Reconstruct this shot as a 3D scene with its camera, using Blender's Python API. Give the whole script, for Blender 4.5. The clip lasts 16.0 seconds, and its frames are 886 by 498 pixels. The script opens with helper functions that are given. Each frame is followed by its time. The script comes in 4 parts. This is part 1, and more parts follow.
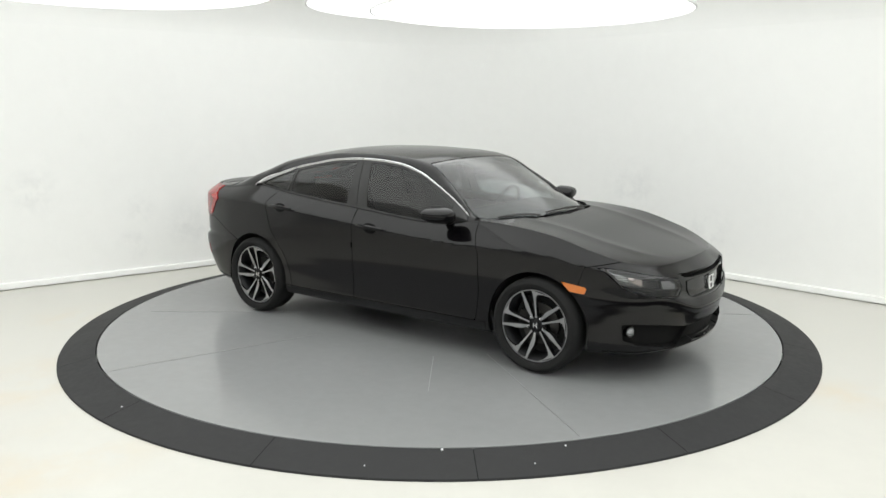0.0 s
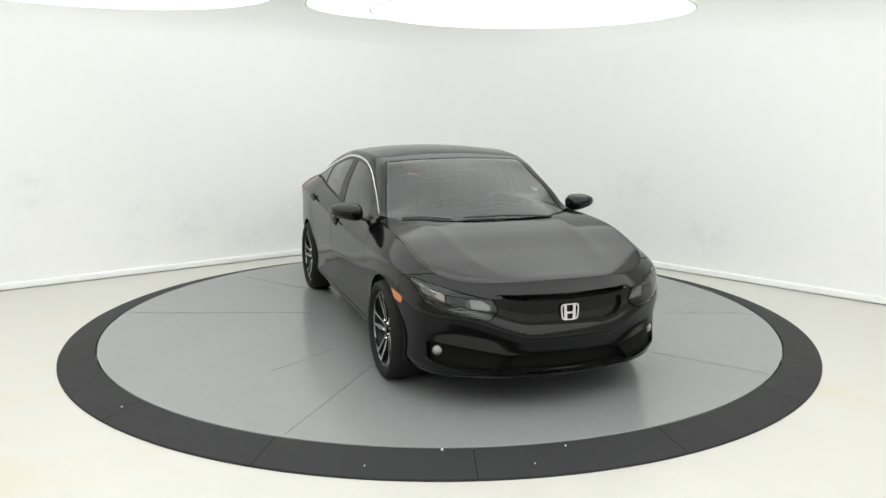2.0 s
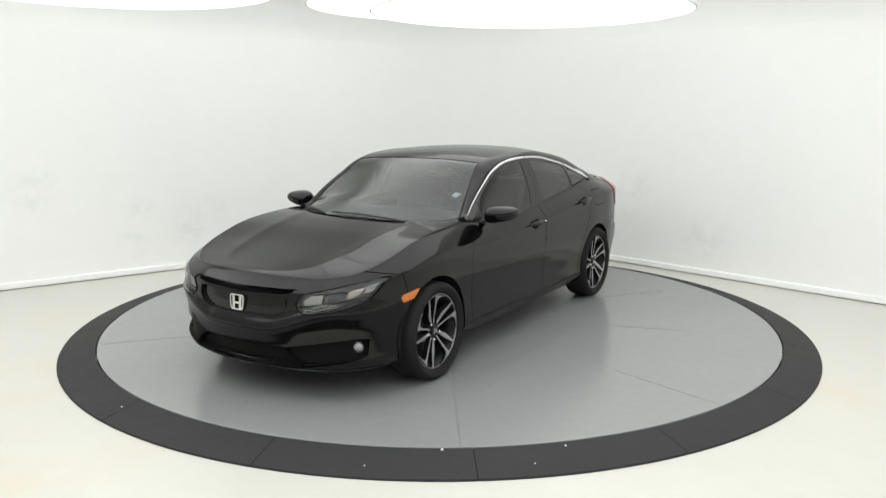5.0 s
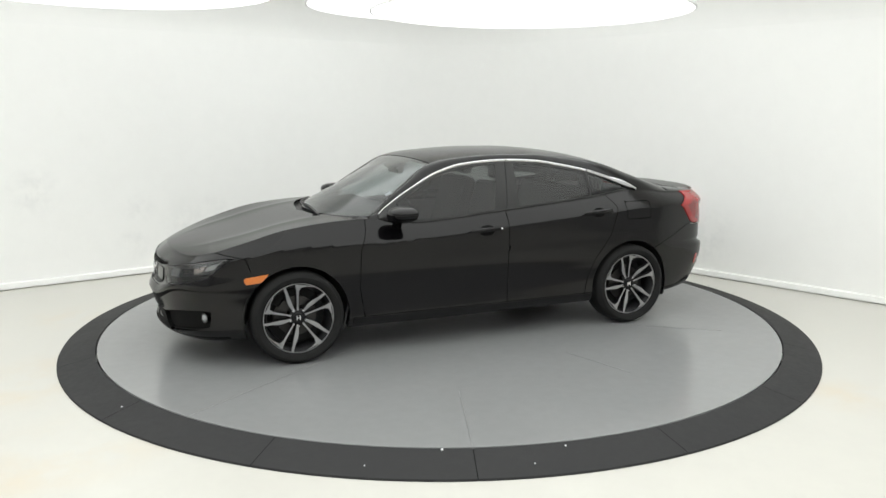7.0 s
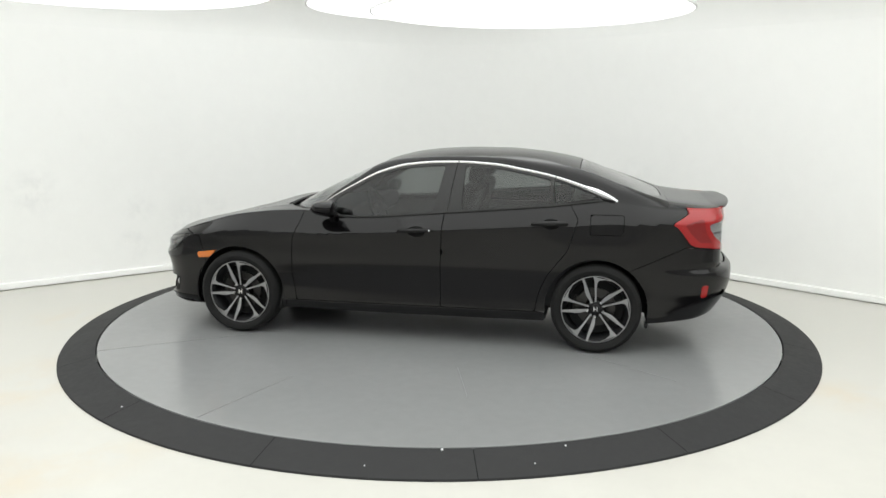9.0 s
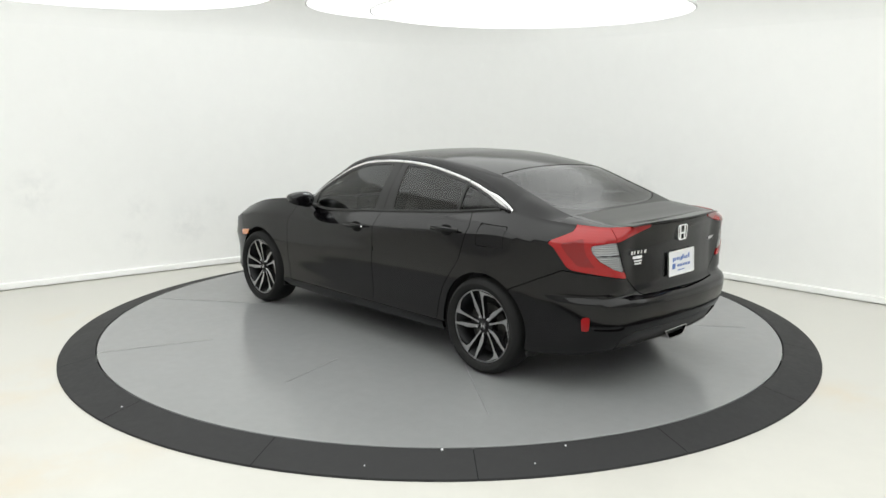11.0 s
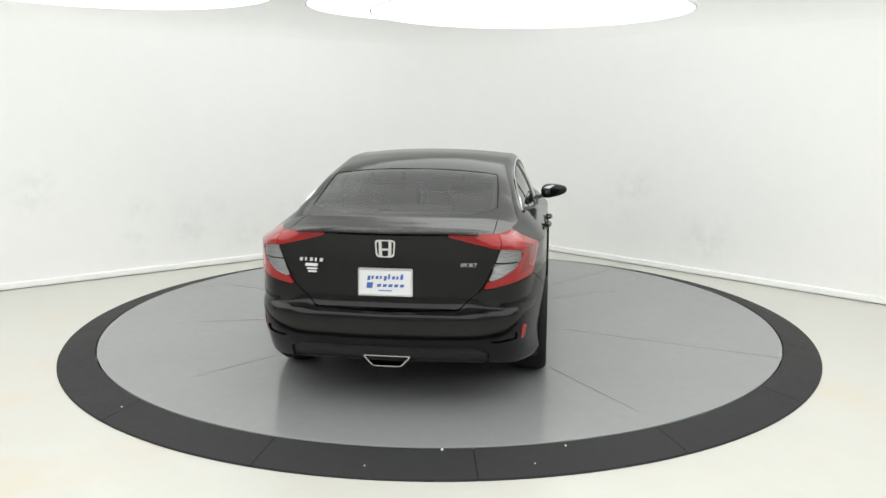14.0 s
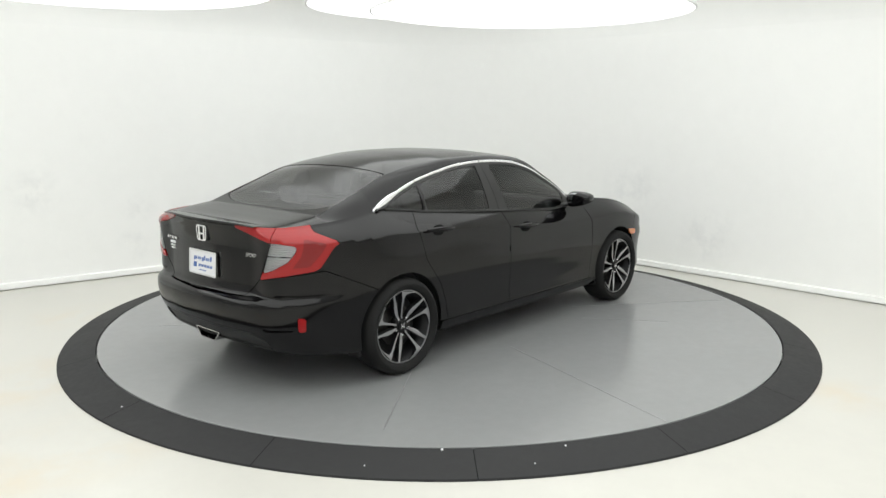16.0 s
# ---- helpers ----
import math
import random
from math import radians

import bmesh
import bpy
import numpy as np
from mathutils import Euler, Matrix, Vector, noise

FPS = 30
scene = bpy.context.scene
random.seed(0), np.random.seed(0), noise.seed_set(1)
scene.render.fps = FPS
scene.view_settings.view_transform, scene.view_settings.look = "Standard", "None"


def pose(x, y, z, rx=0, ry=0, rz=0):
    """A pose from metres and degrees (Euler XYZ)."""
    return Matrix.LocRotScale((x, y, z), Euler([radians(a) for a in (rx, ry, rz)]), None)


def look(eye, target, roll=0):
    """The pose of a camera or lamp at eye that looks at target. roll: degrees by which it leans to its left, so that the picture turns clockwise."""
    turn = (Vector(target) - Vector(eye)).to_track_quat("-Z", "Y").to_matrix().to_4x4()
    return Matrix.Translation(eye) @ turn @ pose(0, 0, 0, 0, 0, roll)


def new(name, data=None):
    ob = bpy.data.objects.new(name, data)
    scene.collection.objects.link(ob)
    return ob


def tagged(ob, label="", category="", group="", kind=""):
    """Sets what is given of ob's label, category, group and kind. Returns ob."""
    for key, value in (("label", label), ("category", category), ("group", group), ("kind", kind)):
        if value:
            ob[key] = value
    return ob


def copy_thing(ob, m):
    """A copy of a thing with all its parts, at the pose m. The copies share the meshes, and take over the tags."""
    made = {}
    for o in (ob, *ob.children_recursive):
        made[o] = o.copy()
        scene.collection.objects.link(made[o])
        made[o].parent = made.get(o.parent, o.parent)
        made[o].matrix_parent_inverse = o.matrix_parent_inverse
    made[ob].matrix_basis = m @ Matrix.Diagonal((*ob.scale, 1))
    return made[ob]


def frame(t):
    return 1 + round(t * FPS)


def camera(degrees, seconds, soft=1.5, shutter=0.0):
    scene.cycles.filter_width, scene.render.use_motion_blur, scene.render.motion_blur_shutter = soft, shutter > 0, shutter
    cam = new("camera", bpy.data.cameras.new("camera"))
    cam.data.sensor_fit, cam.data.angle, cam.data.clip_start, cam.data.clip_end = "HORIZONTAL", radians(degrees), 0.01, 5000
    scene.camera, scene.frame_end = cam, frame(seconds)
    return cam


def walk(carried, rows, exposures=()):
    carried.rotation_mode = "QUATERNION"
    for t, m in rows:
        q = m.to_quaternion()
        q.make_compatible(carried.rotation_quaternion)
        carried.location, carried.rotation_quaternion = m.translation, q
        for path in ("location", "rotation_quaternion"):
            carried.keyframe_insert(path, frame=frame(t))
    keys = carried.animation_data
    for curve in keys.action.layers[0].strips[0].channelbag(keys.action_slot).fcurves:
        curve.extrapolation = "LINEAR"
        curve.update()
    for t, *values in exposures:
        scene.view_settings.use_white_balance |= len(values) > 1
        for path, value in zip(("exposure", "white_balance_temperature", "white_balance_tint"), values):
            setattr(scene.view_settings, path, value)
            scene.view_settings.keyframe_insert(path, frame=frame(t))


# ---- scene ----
# ---- camera ----
EYE = Vector((0.0, -6.5415, 1.7431))
PITCH, YAW, ROLL = radians(10.277), radians(0.2144), 0.053
cam = camera(59.01, 16.0)
AIM = EYE + Vector((math.sin(YAW) * math.cos(PITCH), math.cos(YAW) * math.cos(PITCH), -math.sin(PITCH)))
walk(cam, [(0.0, look(EYE, AIM, ROLL)), (16.0, look(EYE, AIM, ROLL))])

# ---- light and exposure ----
FLOOR = -0.061        # the room's floor; the turntable's top is at zero
PANEL_Z = 2.62
scene.view_settings.exposure = 0.32
world = bpy.data.worlds.new("world")
scene.world = world
world.use_nodes = True
world.node_tree.nodes["Background"].inputs[0].default_value = (0.9, 0.95, 1.0, 1)
world.node_tree.nodes["Background"].inputs[1].default_value = 0.2


# ---- materials ----
def mat(name, col, rough=0.5, metal=0.0, coat=0.0, spec=0.5, emit=None, power=0.0, ior=1.5):
    m = bpy.data.materials.new(name)
    m.use_nodes = True
    b = m.node_tree.nodes["Principled BSDF"]
    b.inputs["Base Color"].default_value = (*col, 1)
    b.inputs["Roughness"].default_value = rough
    b.inputs["Metallic"].default_value = metal
    b.inputs["Coat Weight"].default_value = coat
    b.inputs["Coat Roughness"].default_value = 0.03
    b.inputs["Specular IOR Level"].default_value = spec
    b.inputs["IOR"].default_value = ior
    if emit:
        b.inputs["Emission Color"].default_value = (*emit, 1)
        b.inputs["Emission Strength"].default_value = power
    return m


def node(m, kind, **values):
    n = m.node_tree.nodes.new(kind)
    for key, value in values.items():
        n.inputs[key.replace("_", " ")].default_value = value
    return n


def link(m, a, b):
    m.node_tree.links.new(a, b)


def speckle(m, scale, amount, rough_amount=0.0, bump=0.0, fine=8.0):
    """Variation of colour, gloss and relief at two scales."""
    b = m.node_tree.nodes["Principled BSDF"]
    co = m.node_tree.nodes.new("ShaderNodeTexCoord")
    big = node(m, "ShaderNodeTexNoise", Scale=scale, Detail=5.0, Roughness=0.6)
    small = node(m, "ShaderNodeTexNoise", Scale=scale * fine, Detail=4.0, Roughness=0.6)
    link(m, co.outputs["Object"], big.inputs["Vector"])
    link(m, co.outputs["Object"], small.inputs["Vector"])
    add = m.node_tree.nodes.new("ShaderNodeMath")
    add.operation = "ADD"
    link(m, big.outputs[0], add.inputs[0])
    link(m, small.outputs[0], add.inputs[1])
    col = b.inputs["Base Color"].default_value[:3]
    ramp = m.node_tree.nodes.new("ShaderNodeMapRange")
    ramp.inputs["From Min"].default_value, ramp.inputs["From Max"].default_value = 0.6, 1.4
    ramp.inputs["To Min"].default_value, ramp.inputs["To Max"].default_value = 1 - amount, 1 + amount
    link(m, add.outputs[0], ramp.inputs["Value"])
    mul = m.node_tree.nodes.new("ShaderNodeVectorMath")
    mul.operation = "SCALE"
    mul.inputs[0].default_value = col
    link(m, ramp.outputs[0], mul.inputs["Scale"])
    link(m, mul.outputs[0], b.inputs["Base Color"])
    if rough_amount:
        r = m.node_tree.nodes.new("ShaderNodeMapRange")
        base = b.inputs["Roughness"].default_value
        r.inputs["From Min"].default_value, r.inputs["From Max"].default_value = 0.6, 1.4
        r.inputs["To Min"].default_value, r.inputs["To Max"].default_value = base - rough_amount, base + rough_amount
        link(m, add.outputs[0], r.inputs["Value"])
        link(m, r.outputs[0], b.inputs["Roughness"])
    if bump:
        bp = node(m, "ShaderNodeBump", Strength=bump, Distance=0.01)
        link(m, small.outputs[0], bp.inputs["Height"])
        link(m, bp.outputs[0], b.inputs["Normal"])
    return m


def glass(name, tint, gloss=0.02, ior=1.5):
    m = bpy.data.materials.new(name)
    m.use_nodes = True
    t = m.node_tree
    t.nodes.clear()
    out = t.nodes.new("ShaderNodeOutputMaterial")
    mix = t.nodes.new("ShaderNodeMixShader")
    fr = node(m, "ShaderNodeFresnel", IOR=ior)
    tr = node(m, "ShaderNodeBsdfTransparent", Color=(*tint, 1))
    gl = node(m, "ShaderNodeBsdfGlossy", Color=(1, 1, 1, 1), Roughness=gloss)
    link(m, fr.outputs[0], mix.inputs[0])
    link(m, tr.outputs[0], mix.inputs[1])
    link(m, gl.outputs[0], mix.inputs[2])
    link(m, mix.outputs[0], out.inputs[0])
    return m


PAINT = mat("black_paint", (0.0030, 0.0027, 0.0032), 0.35, 0.0, 0.74, 0.0)
PAINT.node_tree.nodes["Principled BSDF"].inputs["Coat Roughness"].default_value = 0.1
BLACK = mat("black_plastic", (0.012, 0.012, 0.012), 0.45)
GLOSS_BLACK = mat("gloss_black", (0.004, 0.004, 0.004), 0.10, 0, 0.0, 0.4)
MESH = mat("grille_mesh", (0.003, 0.003, 0.003), 0.7, spec=0.15)
LINER = mat("liner", (0.01, 0.01, 0.01), 0.9)
RUBBER = speckle(mat("tyre_rubber", (0.012, 0.012, 0.012), 0.8, spec=0.25), 9, 0.25, 0.08, 0.15)
MIRROR = mat("mirror_silver", (0.42, 0.43, 0.44), 0.04, 1.0)
DARK_CHROME = mat("dark_chrome", (0.42, 0.42, 0.43), 0.18, 1.0)
CHROME = mat("chrome", (0.85, 0.85, 0.86), 0.12, 1.0)
ALLOY = speckle(mat("machined_alloy", (0.40, 0.40, 0.41), 0.34, 1.0), 30, 0.08, 0.05)
POCKET = mat("black_alloy", (0.007, 0.007, 0.008), 0.5, spec=0.3)
STEEL = mat("brake_steel", (0.075, 0.072, 0.07), 0.45, 1.0)
AMBER = mat("amber_lens", (0.60, 0.16, 0.015), 0.15, 0, 0.8)
RED = mat("red_lens", (0.30, 0.005, 0.006), 0.2, 0, 0.55, 0.3)
RED_DEEP = mat("deep_red_lens", (0.20, 0.004, 0.005), 0.2, 0, 0.55, 0.3)
CLEAR = mat("clear_lens", (0.36, 0.37, 0.38), 0.18, 0.75, 1.0)
LAMP_CLEAR = mat("faceted_clear_lens", (0.80, 0.80, 0.80), 0.15, 0.45)
LAMP_GREY = mat("smoked_cell", (0.16, 0.16, 0.17), 0.25, 0.7)
LAMP_DARK = mat("lamp_housing", (0.13, 0.13, 0.135), 0.3, 0.6, 0.0)
LAMP_WARM = mat("warm_reflector", (0.62, 0.55, 0.52), 0.2, 0.5)
REFLECTOR = mat("lamp_reflector", (0.85, 0.85, 0.86), 0.15, 0.55)
GLASS_SIDE = glass("tinted_side_glass", (0.36, 0.38, 0.375), 0.08)
GLASS_FRONT = glass("windscreen_glass", (0.62, 0.70, 0.72), 0.15, 1.7)
GLASS_REAR = glass("rear_glass", (0.38, 0.39, 0.41), 0.16, 1.4)
LENS = glass("lamp_cover", (0.94, 0.95, 0.96), 0.05)
SEAT = speckle(mat("seat_cloth", (0.02, 0.02, 0.021), 0.85), 14, 0.3, 0, 0.2)
TRIM_DARK = speckle(mat("cabin_plastic", (0.022, 0.022, 0.024), 0.6), 20, 0.2, 0, 0.1)
WHITE = mat("white_plate", (0.8, 0.8, 0.82), 0.35)
BLUE = mat("blue_print", (0.06, 0.14, 0.42), 0.4)
WALL = speckle(mat("white_wall", (0.92, 0.92, 0.905), 0.6), 0.6, 0.015, 0.05, 0.02, 12)
# for the added walls out of view: grey keeps the paint's reflections dark
WALL_BACK = speckle(mat("unseen_grey_wall", (0.48, 0.48, 0.48), 0.7), 0.6, 0.05, 0.05, 0.03, 12)
FLOOR_MAT = speckle(mat("white_floor", (0.59, 0.578, 0.535), 0.35), 0.7, 0.04, 0.08, 0.04, 10)
DISC = speckle(mat("grey_disc_paint", (0.250, 0.254, 0.256), 0.2, 0, 0.0), 1.2, 0.04, 0.05, 0.02, 10)
RAMP = speckle(mat("ramp_rubber", (0.021, 0.021, 0.022), 0.7, spec=0.35), 3, 0.15, 0.08, 0.1)
SEAM = mat("seam", (0.19, 0.19, 0.19), 0.4)
PANEL_GLOW = mat("light_panel_glow", (0.35, 0.35, 0.35), 0.5, emit=(0.975, 1.0, 0.975), power=1.3)
# the ceiling is out of view; its glow is added fill for the room
CEILING_FILL = mat("ceiling_fill_glow", (0.4, 0.4, 0.4), 0.6, emit=(0.975, 1.0, 0.975), power=1.34)
PANEL_RIM = mat("light_panel_rim", (0.85, 0.85, 0.85), 0.4)

def facets(m, scale, strength):
    """Moulded ribs of a lamp's lens."""
    b = m.node_tree.nodes["Principled BSDF"]
    co = m.node_tree.nodes.new("ShaderNodeTexCoord")
    w = node(m, "ShaderNodeTexWave", Scale=scale, Distortion=0.6)
    w.bands_direction = "Z"
    link(m, co.outputs["Object"], w.inputs["Vector"])
    bp = node(m, "ShaderNodeBump", Strength=strength, Distance=0.004)
    link(m, w.outputs[1], bp.inputs["Height"])
    link(m, bp.outputs[0], b.inputs["Normal"])


facets(RED, 22, 0.10)
facets(CLEAR, 34, 0.45)
facets(LAMP_CLEAR, 24, 1.0)
facets(LAMP_GREY, 40, 0.5)
facets(REFLECTOR, 30, 0.7)


def blots(m, spots, colour, scale, contrast=3.0):
    """Soft stains at given places, broken up by noise: (x, y, z, radius) each."""
    t = m.node_tree
    b = t.nodes["Principled BSDF"]
    co = t.nodes.new("ShaderNodeTexCoord")
    noise_tex = node(m, "ShaderNodeTexNoise", Scale=scale, Detail=6.0, Roughness=0.65)
    link(m, co.outputs["Object"], noise_tex.inputs["Vector"])
    total = None
    for x, y, z, r in spots:
        d = t.nodes.new("ShaderNodeVectorMath")
        d.operation = "DISTANCE"
        d.inputs[1].default_value = (x, y, z)
        link(m, co.outputs["Object"], d.inputs[0])
        near_it = t.nodes.new("ShaderNodeMapRange")
        near_it.inputs["From Min"].default_value, near_it.inputs["From Max"].default_value = r, r * 0.15
        link(m, d.outputs["Value"], near_it.inputs["Value"])
        if total is None:
            total = near_it.outputs[0]
        else:
            mx = t.nodes.new("ShaderNodeMath")
            mx.operation = "MAXIMUM"
            link(m, total, mx.inputs[0])
            link(m, near_it.outputs[0], mx.inputs[1])
            total = mx.outputs[0]
    sharp = t.nodes.new("ShaderNodeMapRange")
    sharp.inputs["From Min"].default_value, sharp.inputs["From Max"].default_value = 0.42, 0.42 + 1 / contrast
    link(m, noise_tex.outputs[0], sharp.inputs["Value"])
    fac = t.nodes.new("ShaderNodeMath")
    fac.operation = "MULTIPLY"
    link(m, total, fac.inputs[0])
    link(m, sharp.outputs[0], fac.inputs[1])
    mix = t.nodes.new("ShaderNodeMix")
    mix.data_type = "RGBA"
    old = b.inputs["Base Color"].links[0].from_socket
    link(m, fac.outputs[0], mix.inputs["Factor"])
    link(m, old, mix.inputs[6])
    mix.inputs[7].default_value = (*colour, 1)
    link(m, mix.outputs[2], b.inputs["Base Color"])


blots(WALL, [(-3.29, 1.95, 0.65, 0.22), (-2.67, 2.46, 0.57, 0.25), (-3.36, 1.9, 0.27, 0.22), (-2.36, 2.71, 0.29, 0.3), (-2.89, 2.28, 0.44, 0.35), (-1.94, 3.05, 0.51, 0.3), (-4.08, 1.31, 0.9, 0.3), (2.24, 2.51, 0.78, 0.45), (2.89, 1.82, 0.36, 0.4)], (0.80, 0.805, 0.80), 7.0)
blots(FLOOR_MAT, [(-2.8, -1.38, -0.06, 0.5), (-2.74, -1.7, -0.06, 0.5), (-1.92, -2.56, -0.06, 0.6), (-2.06, -2.83, -0.06, 0.5), (-3.16, 0.11, -0.06, 0.5), (2.6, -1.81, -0.06, 0.4)], (0.62, 0.52, 0.38), 2.2, 2.0)


# ---- mesh helpers ----
def crv(pts, x):
    """Monotone cubic through (x, value) pairs."""
    p = sorted(pts)
    X, Y = np.array([a for a, _ in p], float), np.array([b for _, b in p], float)
    h, d = np.diff(X), np.diff(Y) / np.diff(X)
    m = np.zeros(len(X))
    m[0], m[-1] = d[0], d[-1]
    for i in range(1, len(X) - 1):
        if d[i - 1] * d[i] > 0:
            w1, w2 = 2 * h[i] + h[i - 1], h[i] + 2 * h[i - 1]
            m[i] = (w1 + w2) / (w1 / d[i - 1] + w2 / d[i])
    x = np.clip(np.asarray(x, float), X[0], X[-1])
    i = np.clip(np.searchsorted(X, x) - 1, 0, len(X) - 2)
    t = (x - X[i]) / h[i]
    return (Y[i] * (1 + 2 * t) * (1 - t) ** 2 + m[i] * h[i] * t * (1 - t) ** 2
            + Y[i + 1] * t * t * (3 - 2 * t) + m[i + 1] * h[i] * t * t * (t - 1))


def catmull(vals, t):
    """Smooth curve through evenly numbered values."""
    v = np.array(vals, float)
    n = len(v)
    t = np.clip(np.asarray(t, float), 0, n - 1)
    i = np.minimum(t.astype(int), n - 2)
    f = t - i
    g0, g1 = (-v[1] if v[0] == 0 else v[1]), (-v[-2] if v[-1] == 0 else v[-2])
    a = v[np.maximum(i - 1, 0)] * (i > 0) + g0 * (i == 0)
    d = v[np.minimum(i + 2, n - 1)] * (i < n - 2) + g1 * (i == n - 2)
    b, c = v[i], v[i + 1]
    return 0.5 * (2 * b + (c - a) * f + (2 * a - 5 * b + 4 * c - d) * f * f + (3 * b - a - 3 * c + d) * f ** 3)


def sstep(a, b, x):
    t = np.clip((x - a) / (b - a), 0, 1)
    return t * t * (3 - 2 * t)


def bm_box(bm, size, m=None, bevel=0.0, seg=2):
    made = bmesh.ops.create_cube(bm, size=1.0, matrix=(m or Matrix()) @ Matrix.Diagonal((*size, 1)))
    if bevel:
        edges = {e for v in made["verts"] for e in v.link_edges}
        bmesh.ops.bevel(bm, geom=list(edges), offset=bevel, segments=seg, affect="EDGES", profile=0.6)


def lathe(bm, profile, seg=48, axis="y", arc=(0, 2 * math.pi)):
    """Turns (radius, along) pairs round an axis."""
    rows, whole = [], abs(arc[1] - arc[0] - 2 * math.pi) < 1e-6
    n = seg if whole else seg + 1
    for r, a in profile:
        row = []
        for i in range(n):
            w = arc[0] + (arc[1] - arc[0]) * i / seg
            c, s = r * math.cos(w), r * math.sin(w)
            row.append(bm.verts.new((c, a, s) if axis == "y" else (c, s, a) if axis == "z" else (a, c, s)))
        rows.append(row)
    for p, q in zip(rows, rows[1:]):
        for i in range(n if whole else n - 1):
            j = (i + 1) % n
            bm.faces.new((p[i], p[j], q[j], q[i]))
    return rows


def sweep(bm, path, radius, sides=8, flat=1.0, up=Vector((0, 0, 1))):
    """A tube of oval section along a path of points."""
    rings, n = [], len(path)
    for i, p in enumerate(path):
        t = (Vector(path[min(i + 1, n - 1)]) - Vector(path[max(i - 1, 0)])).normalized()
        a = t.cross(up).normalized()
        b = a.cross(t)
        r = radius[i] if isinstance(radius, (list, tuple)) else radius
        rings.append([bm.verts.new(Vector(p) + a * (r * math.cos(2 * math.pi * k / sides)) + b * (r * flat * math.sin(2 * math.pi * k / sides))) for k in range(sides)])
    for p, q in zip(rings, rings[1:]):
        for k in range(sides):
            bm.faces.new((p[k], p[(k + 1) % sides], q[(k + 1) % sides], q[k]))
    bm.faces.new(rings[0][::-1])
    bm.faces.new(rings[-1])


def prism(bm, outline, m, depth):
    """A flat outline (x, y) pushed out by depth along z, placed by m."""
    lo = [bm.verts.new(m @ Vector((x, y, 0))) for x, y in outline]
    hi = [bm.verts.new(m @ Vector((x, y, depth))) for x, y in outline]
    bm.faces.new(lo[::-1])
    bm.faces.new(hi)
    for i in range(len(lo)):
        j = (i + 1) % len(lo)
        bm.faces.new((lo[i], lo[j], hi[j], hi[i]))


def mesh_ob(name, bm, material, smooth=True, fix=True):
    me = bpy.data.meshes.new(name)
    if fix:
        bmesh.ops.recalc_face_normals(bm, faces=bm.faces)
    bm.to_mesh(me)
    bm.free()
    if smooth:
        me.polygons.foreach_set("use_smooth", [True] * len(me.polygons))
        me.set_sharp_from_angle(angle=radians(35))
    me.materials.append(material)
    return new(name, me)


def part(name, bm, material, parent, label="", smooth=True, fix=True):
    ob = mesh_ob(name, bm, material, smooth, fix)
    ob.parent = parent
    return tagged(ob, label)


# ---- the room ----
CORNER = Vector((0.266, 4.479))
LEFT_DIR, RIGHT_DIR = Vector((-0.8063, -0.5916)), Vector((0.6978, -0.7163))
WALL_H = 3.4


